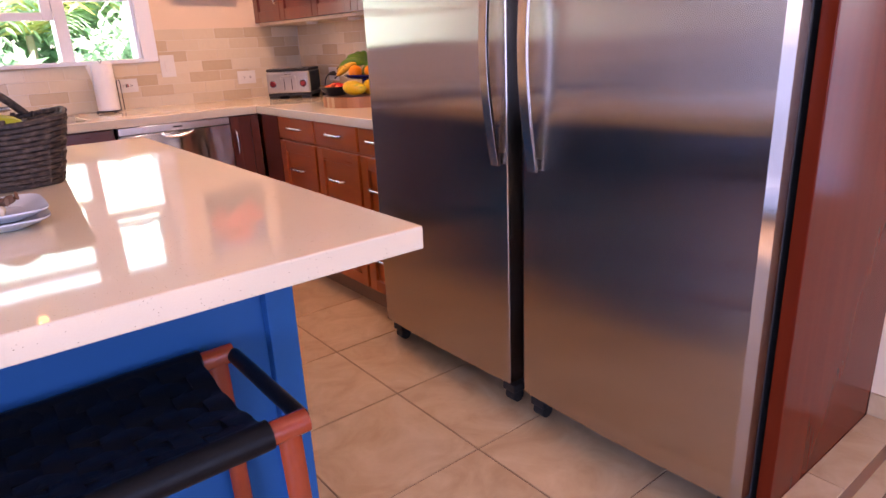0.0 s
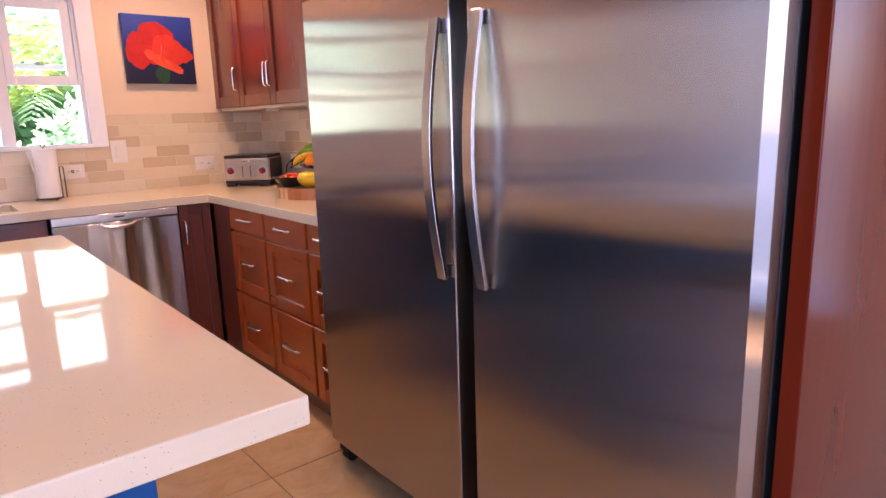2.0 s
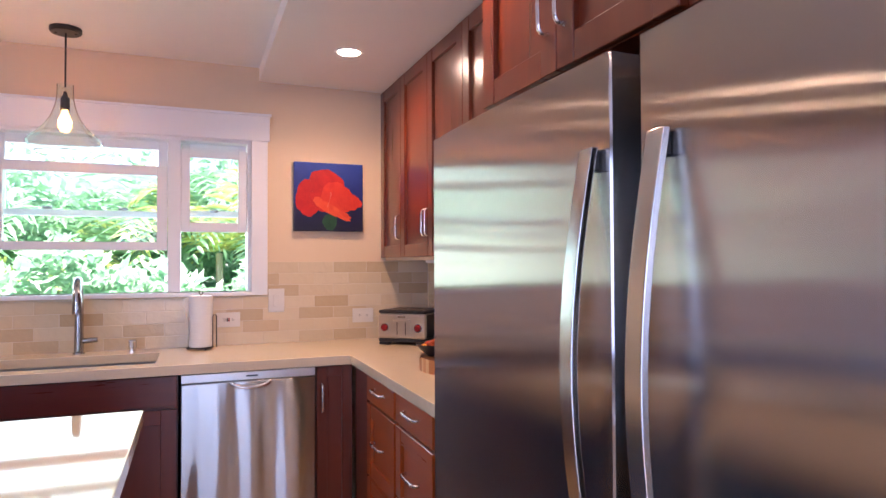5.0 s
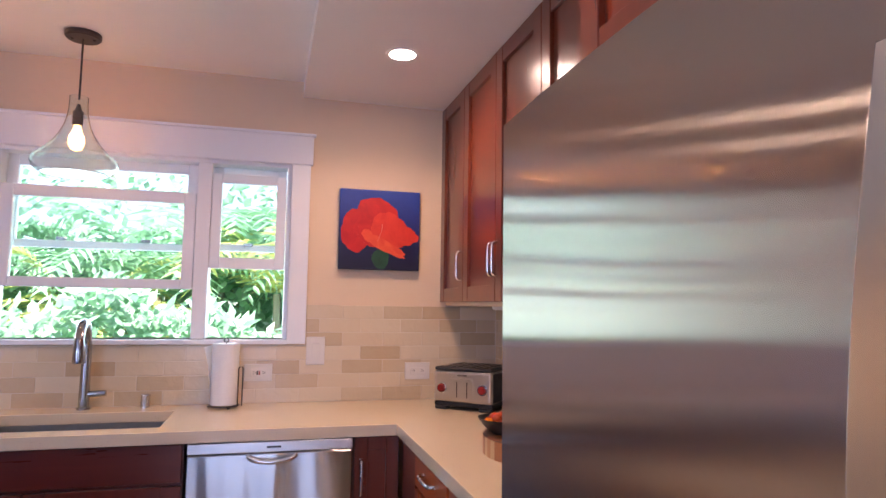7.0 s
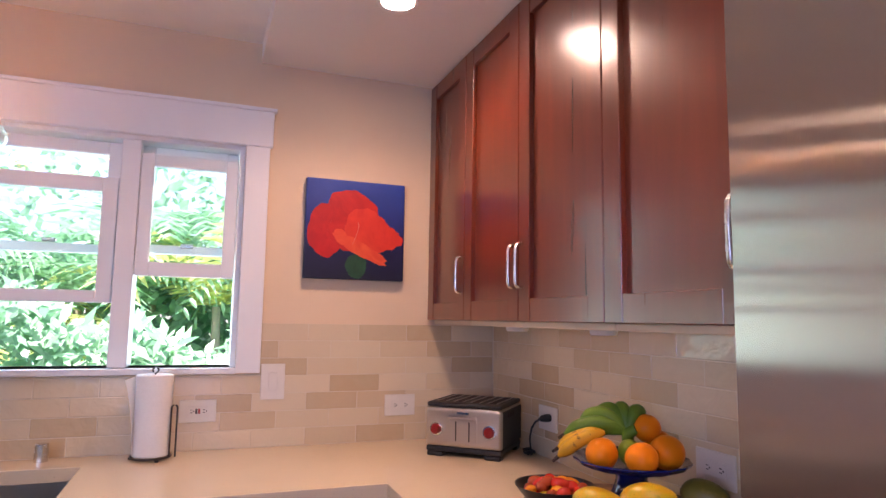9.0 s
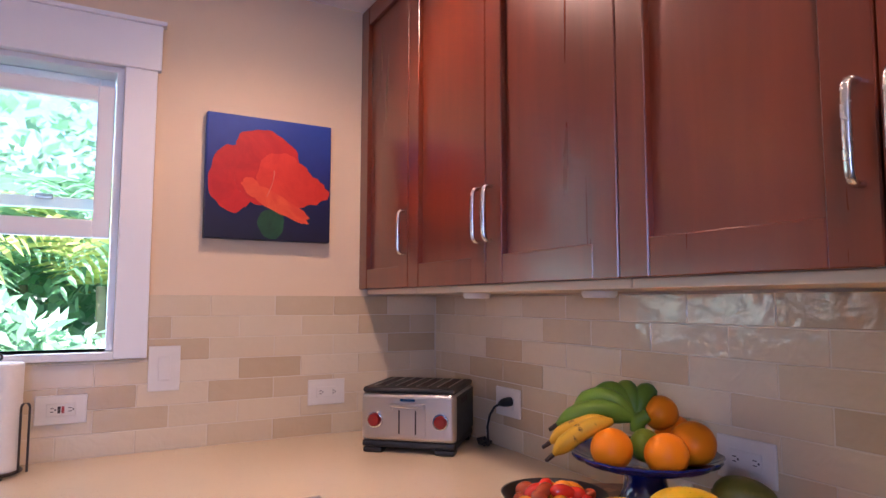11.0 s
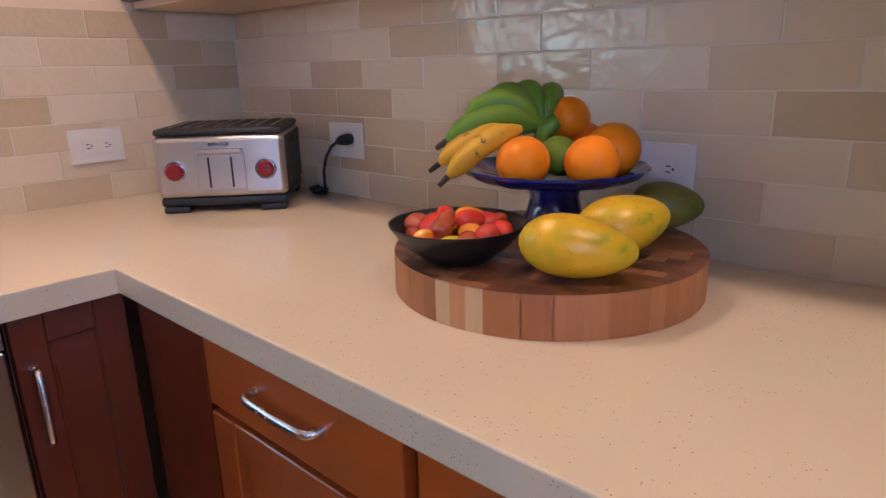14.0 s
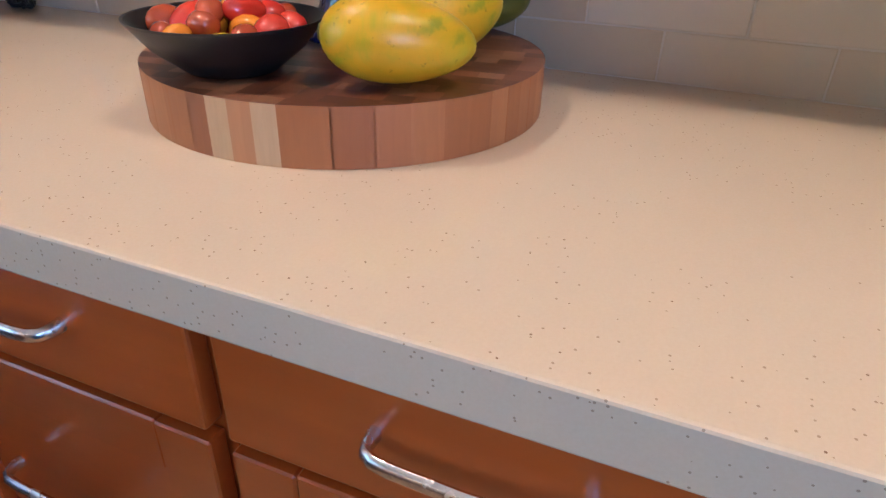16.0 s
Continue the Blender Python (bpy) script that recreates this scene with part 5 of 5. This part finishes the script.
for x in (X0, X1):
    part("end_bar", tube([(x - 0.002, Y0 + 0.012, SZ), (x - 0.002, Y1 - 0.012, SZ)], 0.0135, 12), LEATHER, stool, "black end bar")
for x in (X0, X1):
    for y in (Y0, Y1):
        sgx, sgy = (1 if x == X1 else -1), (1 if y == Y1 else -1)
        part("leg", tube([(x - sgx * 0.03, y, SZ - 0.005), (x - sgx * 0.02, y + sgy * 0.012, 0.3), (x - sgx * 0.005, y + sgy * 0.028, 0.0)], [0.019, 0.018, 0.014], 10, 0.8), SW, stool)
for y in (Y0 - 0.014, Y1 + 0.014):
    part("stretcher", tube([(X0 + 0.018, y, 0.26), (X1 - 0.018, y, 0.26)], 0.010, 10), SW, stool)
for x in (X0 + 0.018, X1 - 0.018):
    part("stretcher", tube([(x, Y0 - 0.014, 0.20), (x, Y1 + 0.014, 0.20)], 0.010, 10), SW, stool)


def seat_height(y):
    """The height of the sagging seat across its width."""
    v = min(max((y - Y0) / (Y1 - Y0), 0), 1)
    return SZ + 0.024 - 0.030 * math.sin(math.pi * v) ** 0.8


def strap(name, rows2, label=""):
    """One flat leather strap through cross rows of points."""
    bm = bmesh.new()
    vs = [[bm.verts.new(p) for p in row] for row in rows2]
    for a, b in zip(vs, vs[1:]):
        for k in range(len(a) - 1): bm.faces.new((a[k], a[k + 1], b[k + 1], b[k]))
    bmesh.ops.recalc_face_normals(bm, faces=bm.faces[:])
    bmesh.ops.solidify(bm, geom=bm.faces[:], thickness=0.0022)
    part(name, bm, LEATHER, stool, label)


SX0, SX1, NY, NX = X0 + 0.060, X1 - 0.064, 10, 7
PX, PY = (SX1 - SX0) / NY, (Y1 - Y0 - 0.02) / NX
CROWN = ((-0.48, -0.0010), (-0.36, 0.0), (0.36, 0.0), (0.48, -0.0010))
for k in range(NY):
    xc, rows2 = SX0 + PX * (k + 0.5), []
    for i in range(NX * 8 + 1):
        y = Y0 + 0.01 + PY * i / 8
        lift = 0.0026 * math.sin(math.pi * (i / 8 + k))
        rows2.append([(xc + q * PX, y, seat_height(y) + lift + e) for q, e in CROWN])
    strap("cross_strap", rows2)
for k in range(NX):
    yc, rows2 = Y0 + 0.01 + PY * (k + 0.5), []
    for i in range(NY * 8 + 1):
        x = SX0 + PX * i / 8
        lift = -0.0026 * math.sin(math.pi * (i / 8 + 0.5)) * (1 if k % 2 else -1) * (-1)
        rows2.append([(x, yc + q * PY, seat_height(yc + q * PY) + lift + e) for q, e in CROWN])
    strap("long_strap", rows2)
strap("seat_lining", [[(x, Y0 + (Y1 - Y0) * v, seat_height(Y0 + (Y1 - Y0) * v) - 0.007) for v in [j / 16 for j in range(17)]] for x in (SX0 + 0.002, SX1 - 0.002)], "black leather lining below the weave")

# low tiled ledge beside the freezer panel
lg = thing("tiled_ledge", (-0.36, -3.72, 0), "low ledge with a tiled top and a dark wood face", "ledge")
part("core", box(-0.648, -0.002, -3.742, -3.649, 0.0, 0.062), CHERRY_X, lg, "dark cherry wood face")
part("baseboard", box(-0.012, -0.002, -3.742, -3.649, 0.074, 0.15, 0.002), FTILE, lg, "beige tile skirting")
for x0, x1 in ((-0.648, -0.43), (-0.427, -0.135), (-0.132, -0.002)):
    part("tile", box(x0, x1, -3.742, -3.649, 0.0625, 0.072, 0.0015), FTILE, lg)

# ---- garden outside the window ----
LEAF1 = leafy("palm_green", (0.13, 0.36, 0.18), (0.30, 0.52, 0.32))
LEAF2 = leafy("fern_green", (0.14, 0.42, 0.36), (0.40, 0.66, 0.60))
LEAF3 = leafy("yellow_green", (0.36, 0.44, 0.10), (0.52, 0.58, 0.22))
BARK = plain("palm_bark", (0.34, 0.30, 0.20), 0.9, 12)


def frond(verts, faces, base, yaw, length, rise, droop, leaflets, width, rng2):
    """One feather leaf: leaflets along an arching midrib."""
    c, s = math.cos(yaw), math.sin(yaw)
    prev = None
    for i in range(leaflets + 1):
        u = i / leaflets
        out = length * u
        up = rise * math.sin(u * 1.9) - droop * u * u
        p = Vector((base[0] + c * out, base[1] + s * out, base[2] + up))
        if prev is not None:
            d = (p - prev).normalized()
            side = Vector((-s, c, 0))
            k = width * (0.35 + 0.65 * math.sin(math.pi * min(1, u * 0.9 + 0.1)))
            for sg in (-1, 1):
                tip = p + side * sg * k + d * k * 0.55 + Vector((0, 0, -k * rng2.uniform(0.15, 0.5)))
                w = d * (0.016 + 0.012 * rng2.random())
                mid = p.lerp(tip, 0.5) + Vector((0, 0, k * 0.08))
                n = len(verts)
                verts.extend([p - w, p + w, mid + w * 1.1, tip, mid - w * 1.1])
                faces.extend([(n, n + 1, n + 2, n + 4), (n + 4, n + 2, n + 3)])
        prev = p


def from_lists(name, verts, faces, mat):
    me = bpy.data.meshes.new(name)
    me.from_pydata([tuple(v) for v in verts], [], faces)
    me.materials.append(mat)
    return me


def palm(x, y, trunk, fronds, length, mat, label, seed):
    rng2 = random.Random(seed)
    t = thing("palm_plant", (x, y, -0.3), label, "palm", "garden palms")
    part("trunk", tube([(x, y, -0.3), (x + 0.02, y, -0.3 + trunk * 0.5), (x, y, -0.3 + trunk)], [0.06, 0.05, 0.04], 10), BARK, t)
    verts, faces = [], []
    for k in range(fronds):
        frond(verts, faces, (x, y, -0.3 + trunk - 0.03), 2.4 * k + rng2.uniform(-0.3, 0.3), length * rng2.uniform(0.75, 1.15), length * rng2.uniform(0.35, 0.95), length * rng2.uniform(0.3, 0.8), 20, length * 0.26, rng2)
    org = ORG[t]
    ob = new("crown", from_lists("crown", [v - org for v in verts], faces, mat))
    ob.parent = t


rng3 = random.Random(11)
spots = [(-3.9, 3.3), (-3.2, 3.0), (-2.5, 3.4), (-1.9, 3.0), (-1.3, 3.4), (-0.7, 3.0), (-0.1, 3.5), (0.6, 3.1), (1.2, 3.6), (-4.6, 3.1)]
for k, (x, y) in enumerate(spots):
    palm(x, y, rng3.uniform(0.5, 0.9), 17, rng3.uniform(0.8, 1.05), LEAF2, "low green fern palm in the garden bed", 20 + k)
for k in range(11):
    palm(-5.0 + 0.66 * k, 4.5 + 0.4 * (k % 3), rng3.uniform(1.3, 2.3), 15, rng3.uniform(1.2, 1.6), LEAF1 if k % 3 else LEAF3, "tall feathery green palm in the garden", 60 + k)
verts, faces = [], []
for k in range(24000):
    p = Vector((rng3.uniform(-8, 5), rng3.uniform(4.7, 6.6), rng3.uniform(-0.3, 1.9 if k % 3 else 3.6)))
    l = rng3.uniform(0.09, 0.22)
    face = Vector((rng3.uniform(-0.7, 0.7), rng3.uniform(-1.1, -0.3), rng3.uniform(0.1, 1.0))).normalized()
    d = face.cross(Vector((rng3.uniform(-1, 1), rng3.uniform(-1, 1), rng3.uniform(-1, 1)))).normalized() * l
    w = face.cross(d) * 0.32
    n = len(verts)
    verts.extend([p, p + d * 0.5 + w, p + d, p + d * 0.5 - w])
    faces.append((n, n + 1, n + 2, n + 3))

def leaf_cloud(count, xs, ys, top, size, seed):
    """Many small leaves turned to the sun under an uneven top."""
    rnd, vs, fs = random.Random(seed), [], []
    for k in range(count):
        x, y = rnd.uniform(*xs), rnd.uniform(*ys)
        high = top + 0.16 * math.sin(x * 3.1 + y) + 0.10 * math.sin(x * 7.3) + rnd.uniform(-0.1, 0.08)
        p, l = Vector((x, y, high - 1.1 * rnd.random() ** 1.6)), size * rnd.uniform(0.6, 1.5)
        face = Vector((rnd.uniform(-0.7, 0.7), rnd.uniform(-1.1, -0.3), rnd.uniform(0.2, 1.1))).normalized()
        d = face.cross(Vector((rnd.uniform(-1, 1), rnd.uniform(-1, 1), rnd.uniform(-1, 1)))).normalized() * l
        w, n = face.cross(d) * 0.2, len(vs)
        vs.extend([p, p + d * 0.45 + w, p + d, p + d * 0.45 - w])
        fs.append((n, n + 1, n + 2, n + 3))
    return vs, fs


shrub = new("garden_shrubs", from_lists("garden_shrubs", *leaf_cloud(15000, (-6.0, 3.0), (2.1, 2.9), 1.30, 0.12, 8), LEAF1))
tagged(shrub, "low sunlit green shrubs below the window", "shrub", kind="stuff")
hedge = new("garden_hedge", from_lists("garden_hedge", verts, faces, LEAF1))
tagged(hedge, "dense green garden hedge behind the palms", "hedge", kind="stuff")
fence = thing("garden_fence", (-1, 6.9, -0.3), "board fence behind the garden, paled to brighten the window view", "fence")
# brown boards paled to stand in for strong garden light
me = mesh_of("board", box(-0.07, 0.07, -0.012, 0.012, 0, 1.95, 0.004), wooden("brightened_fence_wood", (0.72, 0.74, 0.72), (0.58, 0.60, 0.58), "z", 0.8, 0))
for k in range(80):
    o = new("board", me)
    o.parent = fence
    o.location = (-6.4 + 0.152 * k, 0, 0)

# ---- glazed wall tiles and floor tiles ----
PITCH, TW, GAP = (1.385 - TOP) / 7, 0.193, 0.0022
CACHE = {}


def tile_mesh(w, h, t, bev, mat):
    key = (round(w, 3), round(h, 3), mat.name)
    if key not in CACHE:
        CACHE[key] = mesh_of("tile", box(-w / 2, w / 2, -t, 0, -h / 2, h / 2, bev, 1), mat, 20)
    return CACHE[key]


bs_n = single("backsplash_north", boxes([(-0.944, -0.003, -0.0076, -0.0005, TOP, 1.384), (-3.6, -0.9445, -0.0076, -0.0005, TOP, 1.2)]), GROUT_W, "cream glazed tile backsplash below the window", "backsplash", kind="structure", smooth=None, origin=(0, 0, 0))
bs_e = single("backsplash_east", box(-0.0076, -0.0005, -2.05, -0.0078, TOP, 1.384), GROUT_W, "cream glazed tile backsplash below the cabinets", "backsplash", kind="structure", smooth=None, origin=(0, 0, 0))
trng = random.Random(3)
for row in range(7):
    z0, z1 = 1.385 - (row + 1) * PITCH, 1.385 - row * PITCH
    for wall, phase, end in (("n", -0.774 if row % 2 == 0 else -0.688, -0.944 if z1 > 1.21 else -3.6), ("e", -1.306 if row % 2 == 0 else -1.40, -2.05)):
        u = phase + TW * 10
        while u > end:
            a, b = max(u - TW, end), min(u, -0.011)
            u -= TW
            if b - a < 0.015: continue
            o = new("tile", tile_mesh(b - a - GAP, z1 - z0 - GAP, 0.0055, 0.0011, TILE))
            tilt = trng.uniform(-0.35, 0.35), trng.uniform(-0.35, 0.35)
            if wall == "n":
                o.parent = bs_n
                o.matrix_local = pose((a + b) / 2, -0.0032, (z0 + z1) / 2, tilt[0], 0, tilt[1])
            else:
                o.parent = bs_e
                o.matrix_local = pose(-0.0032, (a + b) / 2, (z0 + z1) / 2, 0, tilt[0], -90 + tilt[1])
# tiles under the sill that finish the row below the window
u = -0.95
while u > -3.55:
    o = new("tile", tile_mesh(TW - GAP, 1.2 - (1.385 - 3 * PITCH) - GAP, 0.0055, 0.0011, TILE))
    o.parent = bs_n
    o.matrix_local = pose(u - TW / 2, -0.0032, (1.2 + 1.385 - 3 * PITCH) / 2)
    u -= TW
FP = 0.4560
fm = CACHE["floor"] = mesh_of("floor_tile", box(-FP / 2 + 0.0028, FP / 2 - 0.0028, -FP / 2 + 0.0028, FP / 2 - 0.0028, -0.012, 0.0, 0.0015, 1), FTILE, 20)
for i in range(-8, 3):
    for j in range(-9, 5):
        x, y = -0.966 + FP * (i + 0.5), -1.972 + FP * (j + 0.5)
        if x - FP / 2 < WEST - 0.2 or x > 0.1 or y > 0.1 or y < SOUTH: continue
        o = new("floor_tile", fm)
        o.parent = floor
        o.location = (x, y, 0.0)
